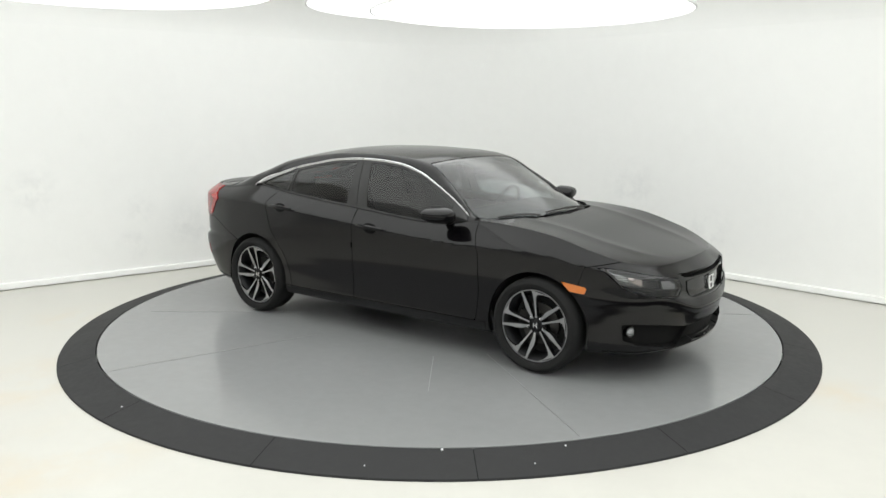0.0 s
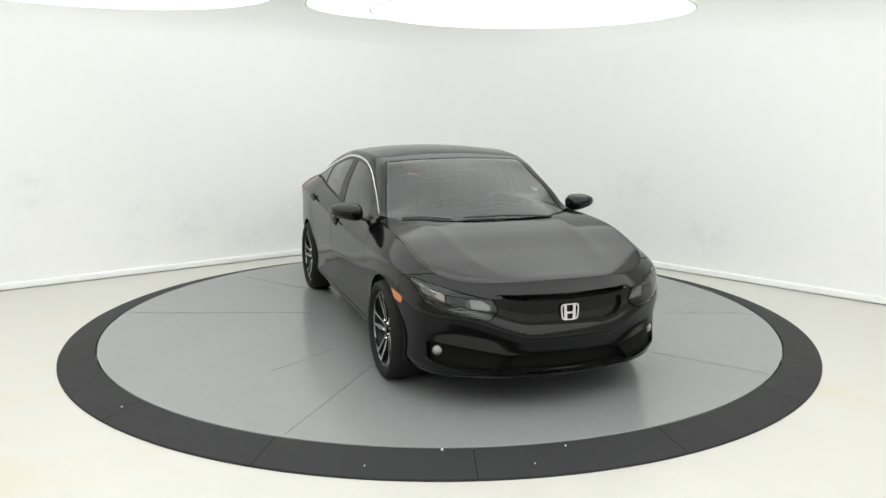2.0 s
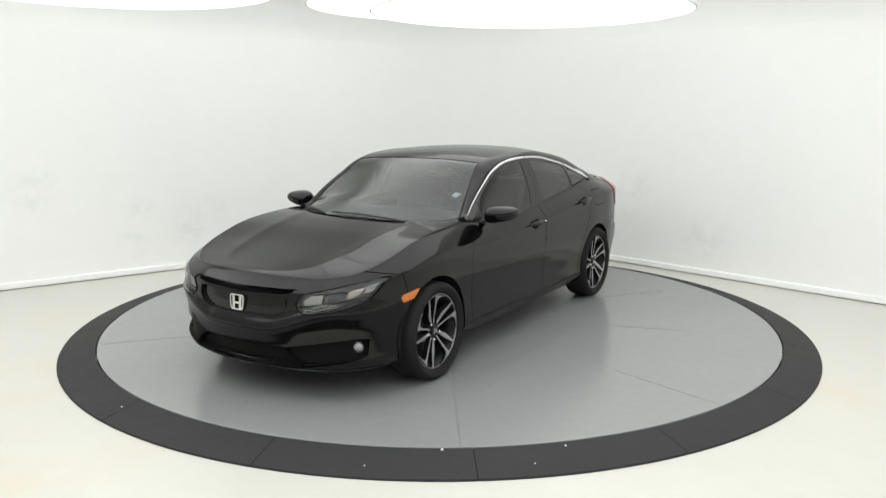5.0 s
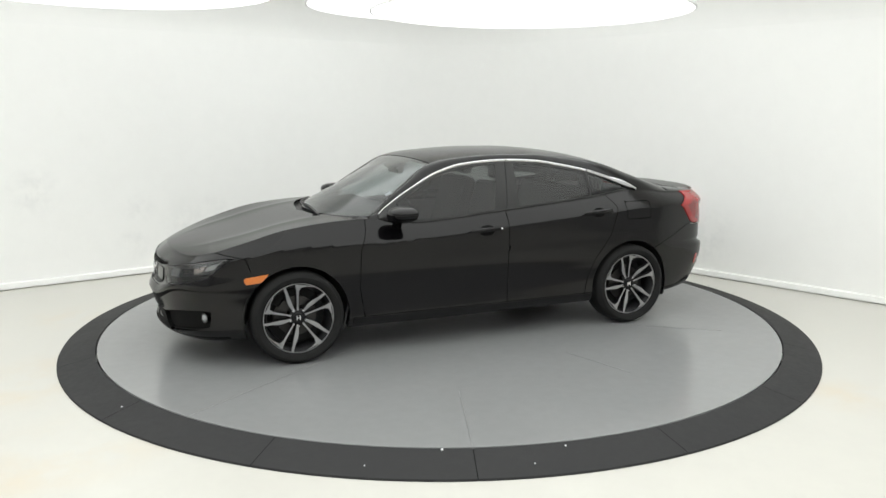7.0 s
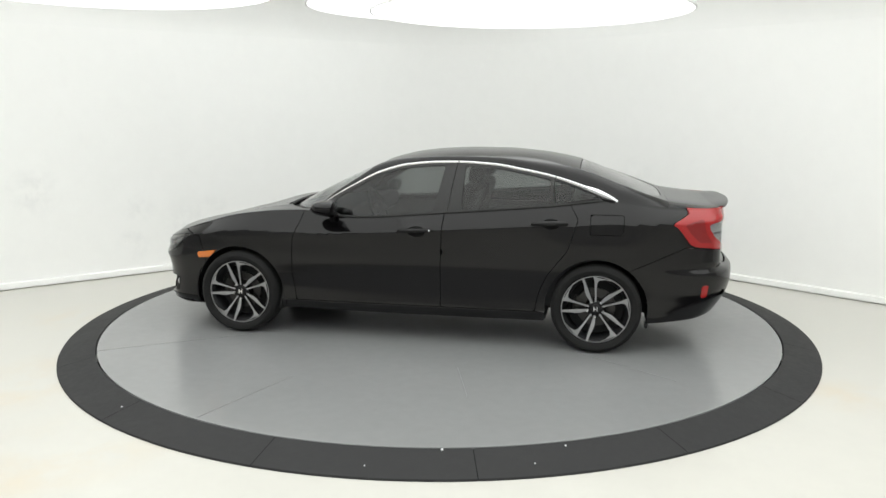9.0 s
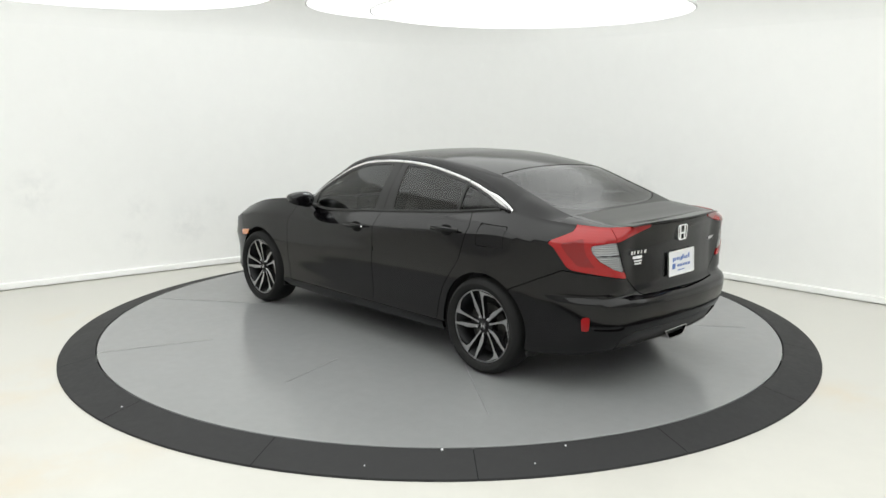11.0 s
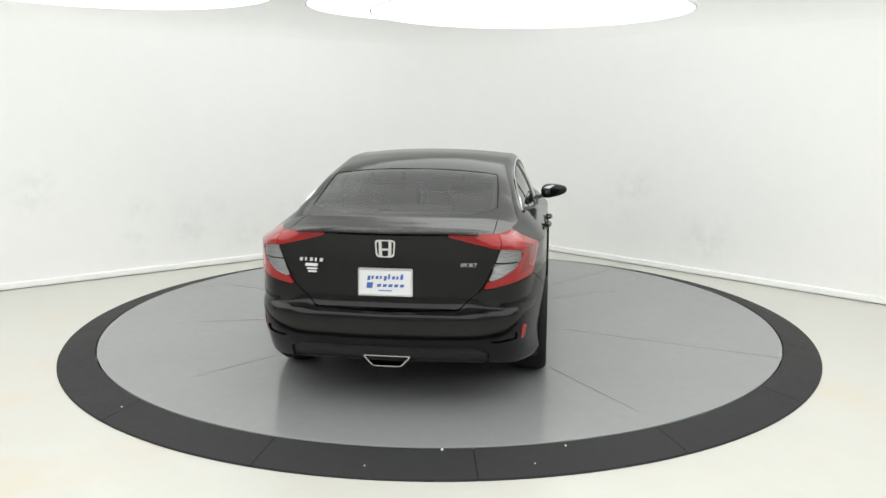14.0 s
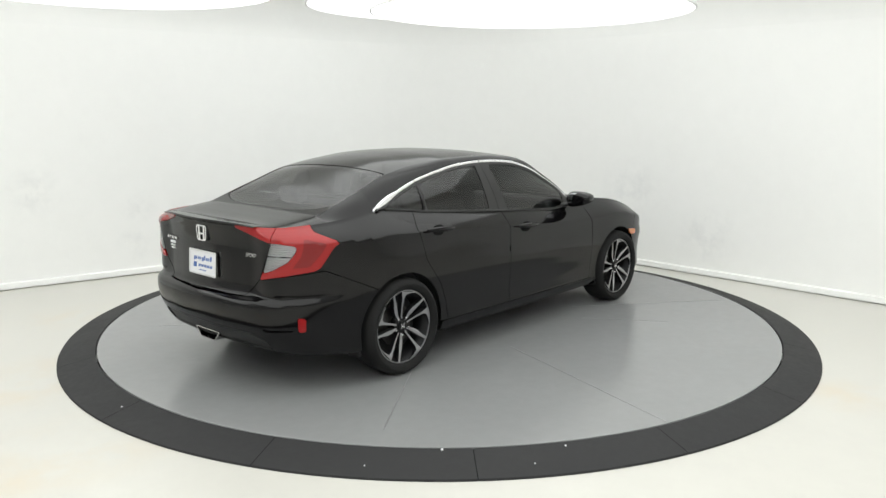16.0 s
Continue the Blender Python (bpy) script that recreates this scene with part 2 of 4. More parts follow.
def room():
    """Plan of the inner faces: two long walls that meet in a rounded corner, and plain unseen walls added behind the
    camera, grey to darken the car's reflections.
    """
    r, inner = 1.3, []
    a, b = CORNER + LEFT_DIR * r, CORNER + RIGHT_DIR * r
    for i in range(13):
        t = i / 12
        inner.append(a * (1 - t) ** 2 + CORNER * 2 * t * (1 - t) + b * t * t)
    left_end, right_end = CORNER + LEFT_DIR * 9.2, CORNER + RIGHT_DIR * 9.2
    plan = {"wall_north": [left_end] + inner + [right_end],
            "wall_east": [right_end, Vector((4.6, -9.0))],
            "wall_south": [Vector((4.6, -9.0)), Vector((-4.6, -9.0))],
            "wall_west": [Vector((-4.6, -9.0)), left_end]}
    for name, pts in plan.items():
        bm = bmesh.new()
        n = len(pts)
        out = []
        for i, p in enumerate(pts):
            d = (pts[min(i + 1, n - 1)] - pts[max(i - 1, 0)]).normalized()
            out.append(p + Vector((-d.y, d.x)) * 0.15)
        rows = [[bm.verts.new((q.x, q.y, z)) for q in line] for line, z in
                ((pts, FLOOR), (pts, FLOOR + WALL_H), (out, FLOOR + WALL_H), (out, FLOOR))]
        for k in range(4):
            p, q = rows[k], rows[(k + 1) % 4]
            for i in range(n - 1):
                bm.faces.new((p[i], p[i + 1], q[i + 1], q[i]))
        for e in (0, -1):
            bm.faces.new([row[e] for row in rows])
        tagged(mesh_ob(name, bm, WALL if name == "wall_north" else WALL_BACK), "seamless white painted studio wall" if name == "wall_north" else "unseen grey wall added behind the camera to darken reflections", "wall", kind="structure")
    # a low skirting that stands proud of the wall's foot
    bm = bmesh.new()
    pts = plan["wall_north"]
    n = len(pts)
    line = []
    for i, p in enumerate(pts):
        d = (pts[min(i + 1, n - 1)] - pts[max(i - 1, 0)]).normalized()
        line.append((p, Vector((d.y, -d.x))))
    prof = ((0.0, 0.072), (0.022, 0.070), (0.03, 0.062), (0.034, 0.014), (0.008, 0.012), (0.006, 0.0))
    rows = [[bm.verts.new((p.x + o.x * w, p.y + o.y * w, FLOOR + h)) for p, o in line] for w, h in prof]
    for p, q in zip(rows, rows[1:]):
        for i in range(n - 1):
            bm.faces.new((p[i], p[i + 1], q[i + 1], q[i]))
    tagged(mesh_ob("baseboard", bm, WALL), "low white skirting along the wall", "skirting", kind="structure")
    # a cove that rounds the wall over into the ceiling
    bm = bmesh.new()
    rows = []
    for k in range(13):
        a = math.pi / 2 * k / 12
        rows.append([bm.verts.new((p.x + o.x * 0.8 * (1 - math.cos(a)), p.y + o.y * 0.8 * (1 - math.cos(a)), FLOOR + WALL_H - 0.8 + 0.8 * math.sin(a))) for p, o in line])
    for p, q in zip(rows, rows[1:]):
        for i in range(n - 1):
            bm.faces.new((p[i], p[i + 1], q[i + 1], q[i]))
    tagged(mesh_ob("cove", bm, WALL), "white curved cove between wall and ceiling", "cove", kind="structure")
    bm = bmesh.new()
    bm_box(bm, (18, 18, 0.2), Matrix.Translation((0, -1.5, FLOOR - 0.1)))
    tagged(mesh_ob("floor", bm, FLOOR_MAT, False), "glossy off-white painted floor with faint stains", "floor", kind="structure")
    # unseen ceiling slab, made to glow so that the walls are lit evenly
    bm = bmesh.new()
    bm_box(bm, (18, 18, 0.2), Matrix.Translation((0, -1.5, FLOOR + WALL_H + 0.1)))
    tagged(mesh_ob("ceiling", bm, CEILING_FILL, False), "unseen white ceiling that glows as added fill light", "ceiling", kind="structure")


def light_panel(x, y, r, z):
    """A round hanging light panel: rim and glowing diffuser."""
    top = tagged(new("ceiling_light"), "large round white glowing light panel hung overhead", "ceiling light", group="overhead light panels")
    top.location = (x, y, z)
    bm = bmesh.new()
    lathe(bm, ((r, 0.0), (r + 0.015, 0.0), (r + 0.015, 0.03), (0.0001, 0.03)), 96, "z")
    part("rim", bm, PANEL_RIM, top, "thin white rim")
    bm = bmesh.new()
    lathe(bm, ((0.0001, 0.004), (r, 0.004), (r, 0.03)), 96, "z")
    part("diffuser", bm, PANEL_GLOW, top, "glowing white diffuser")
    for a in (0.5, 2.6, 4.7):
        bm = bmesh.new()
        sweep(bm, [(r * 0.8 * math.cos(a), r * 0.8 * math.sin(a), 0.028), (r * 0.8 * math.cos(a), r * 0.8 * math.sin(a), FLOOR + WALL_H - z)], 0.006, 6, up=Vector((1, 0, 0)))
        part("cable", bm, PANEL_RIM, top)
    return top


room()
for px, py, pr, pz in ((0.85, 1.163, 1.5, PANEL_Z), (0.08, 1.0, 1.3, PANEL_Z + 0.04), (-2.65, 0.0, 1.3, PANEL_Z + 0.04), (-2.3, -0.95, 1.3, PANEL_Z)):
    light_panel(px, py, pr, pz)

# ---- the turntable ----
R_DISC, R_RAMP = 2.722, 2.979


def turntable():
    top = tagged(new("turntable"), "round grey painted turntable platform under the car", "turntable")
    bm = bmesh.new()
    lathe(bm, ((0.0001, 0.0), (1.0, 0.0), (2.0, 0.0), (R_DISC - 0.012, 0.0), (R_DISC - 0.008, -0.003), (R_DISC - 0.008, -0.055), (0.0001, -0.055)), 160, "z")
    part("platform", bm, DISC, top, "smooth grey painted platform")
    # joints between the plates, as thin filled seams
    for angle, r0, r1 in ((-56.0, 1.2, 1.9), (-37.5, 1.2, 2.70), (35.0, 1.3, 2.70), (70.7, 1.9, 2.70), (106.4, 1.45, 2.0), (143.2, 1.4, 2.3), (-144.6, 1.2, 2.5), (-109.3, 1.1, 2.70)):
        a, b = [(r * math.cos(radians(angle)), r * math.sin(radians(angle))) for r in (r0, r1)]
        a, b = Vector((*a, 0)), Vector((*b, 0))
        side = (b - a).normalized().cross(Vector((0, 0, 1))) * 0.002
        bm = bmesh.new()
        prism(bm, [(q.x, q.y) for q in (a - side, b - side, b + side, a + side)], Matrix.Translation((0, 0, -0.02)), 0.0215)
        part("joint", bm, SEAM, top, smooth=False)
    return top


disc = turntable()


def ramp_ring():
    top = tagged(new("ramp_ring"), "sloping black rubber ramp ring round the turntable", "ramp")
    step = 360 / 16
    bm = bmesh.new()
    lathe(bm, ((R_DISC + 0.004, FLOOR), (R_DISC + 0.004, -0.008), (R_RAMP - 0.03, FLOOR + 0.010), (R_RAMP - 0.006, FLOOR + 0.003), (R_RAMP - 0.006, FLOOR)), 128, "z")
    part("ramp_bed", bm, MESH, top, "dark bed under the ramp segments")
    for k in range(16):
        a0, a1 = radians(-86.4 + k * step + 0.05), radians(-86.4 + (k + 1) * step - 0.05)
        bm = bmesh.new()
        lathe(bm, ((R_DISC, FLOOR), (R_DISC, -0.004), (R_DISC + 0.006, 0.0), (R_RAMP - 0.03, FLOOR + 0.018), (R_RAMP - 0.004, FLOOR + 0.012), (R_RAMP, FLOOR + 0.006), (R_RAMP, FLOOR)), 14, "z", (a0, a1))
        part("ramp_segment", bm, RAMP, top)
    for x, y, w in ((0.01, -2.735, 0.012), (-0.38, -2.86, 0.006), (0.66, -2.68, 0.008), (0.48, -2.84, 0.006), (-1.9, -2.1, 0.007)):
        bm = bmesh.new()
        r = math.hypot(x, y)
        z = FLOOR * (r - R_DISC) / (R_RAMP - 0.03 - R_DISC) * 0.7
        bm_box(bm, (w, w * 1.8, 0.006), Matrix.Translation((x, y, z)), 0.002)
        part("paint_fleck", bm, WHITE, top, "small white paint fleck")
    return top


ramp_ring()


# ---- the car's surfaces (x forward, y to its left, z up, metres) ----
# plan of the body's waist and of its upper edge, station by station from the rear's middle to the nose's middle
WAIST_X = [-2.37, -2.355, -2.29, -2.13, -1.80, -1.47, -1.00, -0.25, 0.45, 0.85, 1.35, 1.72, 1.962, 2.122, 2.205, 2.235]
WAIST_Y = [0.0, 0.31, 0.61, 0.785, 0.868, 0.888, 0.892, 0.895, 0.893, 0.89, 0.884, 0.855, 0.76, 0.555, 0.285, 0.0]
EDGE_X = [-2.30, -2.285, -2.225, -2.10, -1.80, -1.47, -1.00, -0.25, 0.45, 0.85, 1.35, 1.70, 1.89, 2.02, 2.095, 2.115]
EDGE_Y = [0.0, 0.30, 0.54, 0.655, 0.715, 0.735, 0.775, 0.80, 0.80, 0.77, 0.775, 0.755, 0.685, 0.53, 0.27, 0.0]
EDGE_Z = [1.046, 1.045, 1.040, 1.037, 1.052, 1.085, 1.035, 0.972, 0.922, 0.966, 0.928, 0.838, 0.778, 0.746, 0.748, 0.752]
CREASE_Z = [0.98, 0.98, 0.98, 0.955, 0.945, 0.935, 0.912, 0.855, 0.815, 0.80, 0.81, 0.755, 0.70, 0.675, 0.675, 0.68]
SILL_Z = [0.30, 0.30, 0.28, 0.25, 0.235, 0.22, 0.215, 0.21, 0.21, 0.215, 0.215, 0.20, 0.195, 0.20, 0.205, 0.21]
NOSE = [(0.19, -0.05), (0.22, -0.01), (0.26, 0.0), (0.33, -0.005), (0.41, 0.012), (0.455, 0.028), (0.475, 0.022), (0.53, -0.002), (0.57, -0.004), (0.66, -0.02), (0.74, -0.06)]
TAIL = [(0.22, 0.16), (0.30, 0.09), (0.38, 0.04), (0.46, 0.005), (0.54, -0.006), (0.588, -0.002), (0.602, 0.016), (0.628, 0.072), (0.655, 0.083), (0.70, 0.086), (0.90, 0.09), (1.0, 0.08)]
SIDE = [(0.20, 0.05), (0.235, 0.022), (0.27, 0.010), (0.30, 0.012), (0.38, 0.014), (0.50, 0.008), (0.62, 0.001), (0.75, 0.003), (1.1, 0.003)]


def shell(i, v):
    """A point of the body's side and ends: i counts stations, v goes from the sill to the upper edge."""
    bx, by = catmull(WAIST_X, i), catmull(WAIST_Y, i)
    tx, ty, tz = catmull(EDGE_X, i), catmull(EDGE_Y, i), catmull(EDGE_Z, i)
    z0, zc = catmull(SILL_Z, i), catmull(CREASE_Z, i)
    z = z0 + (tz - z0) * v
    x = bx + sstep(1.25, 2.0, bx) * crv(NOSE, z - 0.11 * sstep(0.22, 0.66, by) * sstep(0.30, 0.46, z)) * np.cos(np.clip(by, 0, 0.9)) + sstep(-1.7, -2.15, bx) * crv(TAIL, z) * (1 - 0.65 * sstep(0.45, 0.72, by) * sstep(0.58, 0.66, z))
    y = by * (1 - crv(SIDE, z) / 0.89) + 0.008 * np.exp(-((np.abs(bx) - 1.35) / 0.33) ** 2) * sstep(0.95, 0.75, z) * (by > 0.5)
    g = np.clip((z - zc) / np.maximum(tz - zc, 1e-3), 0, 1) ** 1.25
    return np.stack([x + (tx - x) * g, y + (ty - y) * g, z], -1)


_i = np.linspace(0, 15, 900)
_ex, _ey, _ez = catmull(EDGE_X, _i), catmull(EDGE_Y, _i), catmull(EDGE_Z, _i)


def edge_y(x):
    return np.interp(x, _ex, _ey)


def edge_z(x):
    return np.interp(x, _ex, _ez)


TOP_Y = [(0.74, 0.735), (0.45, 0.69), (0.24, 0.662), (0.0, 0.645), (-0.34, 0.637), (-0.8, 0.645), (-1.06, 0.662), (-1.26, 0.688), (-1.49, 0.728)]
TOP_Z = [(0.74, 0.975), (0.66, 1.04), (0.45, 1.165), (0.24, 1.265), (0.03, 1.318), (-0.23, 1.337), (-0.34, 1.338), (-0.6, 1.325), (-0.8, 1.293), (-1.06, 1.24), (-1.26, 1.18), (-1.49, 1.088)]
RAIL_Y = [(1.09, 0.0), (1.07, 0.22), (1.02, 0.42), (0.95, 0.56), (0.87, 0.655), (0.80, 0.70), (0.6, 0.652), (0.29, 0.568), (-0.1, 0.55), (-0.6, 0.55), (-1.0, 0.553), (-1.23, 0.566), (-1.5, 0.59), (-1.75, 0.60), (-1.86, 0.59)]
RAIL_Z = [(1.09, 0.962), (0.95, 0.965), (0.80, 0.972), (0.6, 1.11), (0.45, 1.215), (0.29, 1.316), (0.1, 1.36), (-0.3, 1.382), (-0.6, 1.379), (-0.9, 1.35), (-1.23, 1.293), (-1.5, 1.20), (-1.75, 1.112), (-1.86, 1.076)]
ROOF_Z = [(1.09, 0.964), (0.95, 1.042), (0.7, 1.166), (0.45, 1.276), (0.25, 1.350), (0.1, 1.384), (-0.1, 1.405), (-0.35, 1.416), (-0.6, 1.414), (-0.9, 1.391), (-1.2, 1.336), (-1.5, 1.225), (-1.75, 1.116), (-1.86, 1.080)]
HOOD_Z = [(0.8, 0.99), (1.09, 0.966), (1.33, 0.924), (1.64, 0.850), (1.79, 0.818), (2.0, 0.776), (2.07, 0.763), (2.115, 0.752)]
DECK_Z = [(-1.86, 1.080), (-2.0, 1.063), (-2.15, 1.049), (-2.30, 1.046)]


def top_line(x):
    """The upper edge of the side windows; it runs out into the body's edge at both ends."""
    inside = (x > -1.49) & (x < 0.74)
    return np.where(inside, crv(TOP_Y, x), edge_y(x)), np.where(inside, crv(TOP_Z, x), edge_z(x))


def window_band(x, v):
    ty, tz = top_line(x)
    by, bz = edge_y(x), edge_z(x)
    return np.stack([x, by + (ty - by) * v + 0.018 * np.sin(math.pi * v), bz + (tz - bz) * v], -1)


def rail_band(x, v):
    ty, tz = top_line(x)
    ry, rz = crv(RAIL_Y, x), crv(RAIL_Z, x)
    bow = 0.016 * np.sin(math.pi * v) * sstep(-1.86, -1.55, x)
    return np.stack([x, ty + (ry - ty) * v + bow * 0.6, tz + (rz - tz) * v + bow], -1)


def crown(x, v):
    ry, rz, cz = crv(RAIL_Y, x), crv(RAIL_Z, x), crv(ROOF_Z, x)
    w = 1 - v
    return np.stack([x, ry * w, cz + (rz - cz) * np.abs(w) ** 2.3], -1)


def hood_top(x, v):
    w = 1 - v
    ey, ez, cz = edge_y(x), edge_z(x), crv(HOOD_Z, x)
    ridge = 0.005 * np.exp(-(np.abs(w - 0.60 - 0.08 * (1.5 - x)) / 0.09) ** 1.5) * sstep(2.08, 1.75, x)
    return np.stack([x, ey * w, ez + (cz - ez) * (1 - np.abs(w) ** 2.6) + ridge], -1)


def deck_top(x, v):
    w = 1 - v
    ey, ez, cz = edge_y(x), edge_z(x), crv(DECK_Z, x)
    return np.stack([x, ey * w, ez + (cz - ez) * (1 - np.abs(w) ** 10)], -1)


def patch(f, us, vs):
    """Quads of a surface, each corner as a row of place and normal."""
    U, V = np.meshgrid(np.asarray(us, float), np.asarray(vs, float), indexing="ij")
    P, h = f(U, V), 1e-3
    n = np.cross(f(U + h, V) - f(U - h, V), f(U, V + h) - f(U, V - h))
    ln = np.linalg.norm(n, axis=-1, keepdims=True)
    n = np.where(ln > 1e-12, n / np.maximum(ln, 1e-12), 0)
    side = np.sign((n * (P - np.array([0.0, 0.0, 0.55]) * 1.0 - np.stack([P[..., 0] * 0.75, P[..., 1] * 0, P[..., 2] * 0], -1))).sum(-1, keepdims=True))
    n = n * np.where(side == 0, 1, side)
    A = np.concatenate([P, n], -1)
    return [np.array([A[i, j], A[i + 1, j], A[i + 1, j + 1], A[i, j + 1]]) for i in range(len(us) - 1) for j in range(len(vs) - 1)]


def clip(polys, f, gap=0.0):
    """Splits polygons by the sign of f: (inside, outside), with a gap between."""
    ins, outs = [], []
    flat = np.concatenate(polys) if polys else np.zeros((0, 6))
    vals, k = f(flat), 0

    def cut(p, d):
        res, n = [], len(p)
        for a in range(n):
            b = (a + 1) % n
            if d[a] <= 0:
                res.append(p[a])
            if (d[a] < 0) != (d[b] < 0) and d[a] != d[b]:
                t = d[a] / (d[a] - d[b])
                if 1e-4 < t < 1 - 1e-4:
                    res.append(p[a] + (p[b] - p[a]) * t)
        return np.array(res) if len(res) > 2 else None
    for p in polys:
        d = vals[k:k + len(p)]
        k += len(p)
        if d.max() < -gap:
            ins.append(p)
        elif d.min() > gap:
            outs.append(p)
        else:
            a, b = cut(p, d + gap), cut(p, gap - d)
            if a is not None:
                ins.append(a)
            if b is not None:
                outs.append(b)
    return ins, outs


def poly_sdf(points, u, v):
    """Signed distance to an outline in a plane; negative inside."""
    pts = np.array(points, float)
    best, inside = np.full(len(u), 1e9), np.zeros(len(u), bool)
    for a, b in zip(pts, np.roll(pts, -1, 0)):
        e = b - a
        t = np.clip(((u - a[0]) * e[0] + (v - a[1]) * e[1]) / max(e @ e, 1e-12), 0, 1)
        best = np.minimum(best, np.hypot(u - a[0] - t * e[0], v - a[1] - t * e[1]))
        if a[1] != b[1]:
            inside ^= ((a[1] > v) != (b[1] > v)) & (u < (b[0] - a[0]) * (v - a[1]) / (b[1] - a[1]) + a[0])
    return np.where(inside, -best, best)


def side_region(points):
    return lambda q: poly_sdf(points, q[:, 0], q[:, 2])


def front_region(points, x_min=1.2):
    return lambda q: np.maximum(poly_sdf(points, np.abs(q[:, 1]), q[:, 2]), x_min - q[:, 0])


def rear_region(points, x_max=-1.9):
    return lambda q: np.maximum(poly_sdf(points, np.abs(q[:, 1]), q[:, 2]), q[:, 0] - x_max)


def mirrored(polys):
    flip = np.array([1, -1, 1, 1, -1, 1.0])
    return [p[::-1] * flip for p in polys]


def panel(name, polys, material, parent, label="", sides="left", push=0.0, skirt=0.018, lip=False):
    """A panel of the skin: its outer face, and a rim turned inwards along its open edges. sides: left, right or both halves joined."""
    if sides == "right":
        polys = mirrored(polys)
    elif sides == "both":
        polys = polys + mirrored(polys)
    index, verts, norms, faces, count = {}, [], [], [], {}
    for p in polys:
        ids = []
        for row in p:
            key = tuple(np.round(row[:3], 4))
            if key not in index:
                index[key] = len(verts)
                verts.append(row[:3] + row[3:] * push)
                norms.append(row[3:] * (1, 0 if abs(row[1]) < 1e-4 else 1, 1))
            k = index[key]
            if not ids or (ids[-1] != k and k != ids[0]):
                ids.append(k)
        if len(ids) > 2:
            c = np.array([verts[k] for k in ids])
            w = np.cross(c, np.roll(c, -1, 0)).sum(0)
            if w @ sum(norms[k] for k in ids) < 0:
                ids.reverse()
            faces.append(ids)
            for a, b in zip(ids, ids[1:] + ids[:1]):
                count[(a, b)] = count.get((a, b), 0) + 1
    n_top = len(verts)
    inner = {}
    depth = -skirt if not lip else abs(push)
    for (a, b) in list(count):
        if (b, a) in count:
            continue
        quad = []
        for k in (a, b):
            if k not in inner:
                nn = norms[k] / max(np.linalg.norm(norms[k]), 1e-9)
                inner[k] = (len(verts), len(verts) + 1)
                verts.append(verts[k])
                verts.append(verts[k] + nn * depth)
            quad.append(inner[k])
        faces.append([quad[1][0], quad[0][0], quad[0][1], quad[1][1]])
    me = bpy.data.meshes.new(name)
    me.from_pydata([tuple(v) for v in verts], [], faces)
    me.validate()
    me.polygons.foreach_set("use_smooth", [True] * len(me.polygons))
    full = [tuple(n / max(np.linalg.norm(n), 1e-9)) for n in norms] + [(0.0, 0.0, 0.0)] * (len(verts) - n_top)
    if len(me.vertices) == len(full):
        me.normals_split_custom_set_from_vertices(full)
    me.materials.append(material)
    ob = new(name, me)
    ob.parent = parent
    return tagged(ob, label)


# ---- the car ----
car = tagged(new("car"), "black four-door sedan with dark tinted windows", "car")

WHEEL_X, REAR_X, ARCH_R, ARCH_Z = 1.355, -1.375, 0.362, 0.322
side_i = np.concatenate([np.linspace(0, 4, 84), np.linspace(4, 10, 190)[1:], np.linspace(10, 15, 120)[1:]])
skin = patch(shell, side_i, np.linspace(0, 1, 46))
xs = np.linspace(-1.86, 0.80, 150)
band = patch(window_band, np.linspace(-1.489, 0.739, 130), np.linspace(0, 1, 14))
rail = patch(rail_band, xs, np.linspace(0, 1, 7))
roof = patch(crown, np.concatenate([xs, np.linspace(0.80, 1.09, 36)[1:]]), np.linspace(0, 1, 26))
hood = patch(hood_top, np.concatenate([np.linspace(0.78, 1.9, 60), 1.9 + 0.2145 * np.sin(np.linspace(0, math.pi / 2, 24))[1:]]), np.linspace(0, 1, 30))
deck = patch(deck_top, np.concatenate([-2.0 - 0.2995 * np.sin(np.linspace(math.pi / 2, 0, 22)), np.linspace(-2.0, -1.86, 10)[1:]]), np.linspace(0, 1, 26))
TURNS = [(float(t), -36.243 - 17.2686 * t) for t in range(17)]    # the turntable turns evenly
SIDES = ("left", "right")


def half(ob_name, polys, material, parent, label="", **kw):
    return [panel(ob_name, polys, material, parent, label, side, **kw) for side in SIDES]


def flip_of(side):
    return Matrix.Identity(4) if side == "left" else Matrix.Diagonal((1, -1, 1, 1))


def sided(name, bm, material, parent, side, label="", smooth=True):
    """A part drawn for the car's left, mirrored for its right."""
    bmesh.ops.transform(bm, matrix=flip_of(side), verts=bm.verts)
    return part(name, bm, material, parent, label, smooth)


def angle_region(points, squeeze=0.02):
    """An outline round the rear corner: degrees round a point of the boot, and height."""
    pts = [(a * squeeze, z) for a, z in points]
    return lambda q: np.maximum(poly_sdf(pts, np.degrees(np.arctan2(np.abs(q[:, 1]), -1.2 - q[:, 0])) * squeeze, q[:, 2]), q[:, 0] + 1.5)


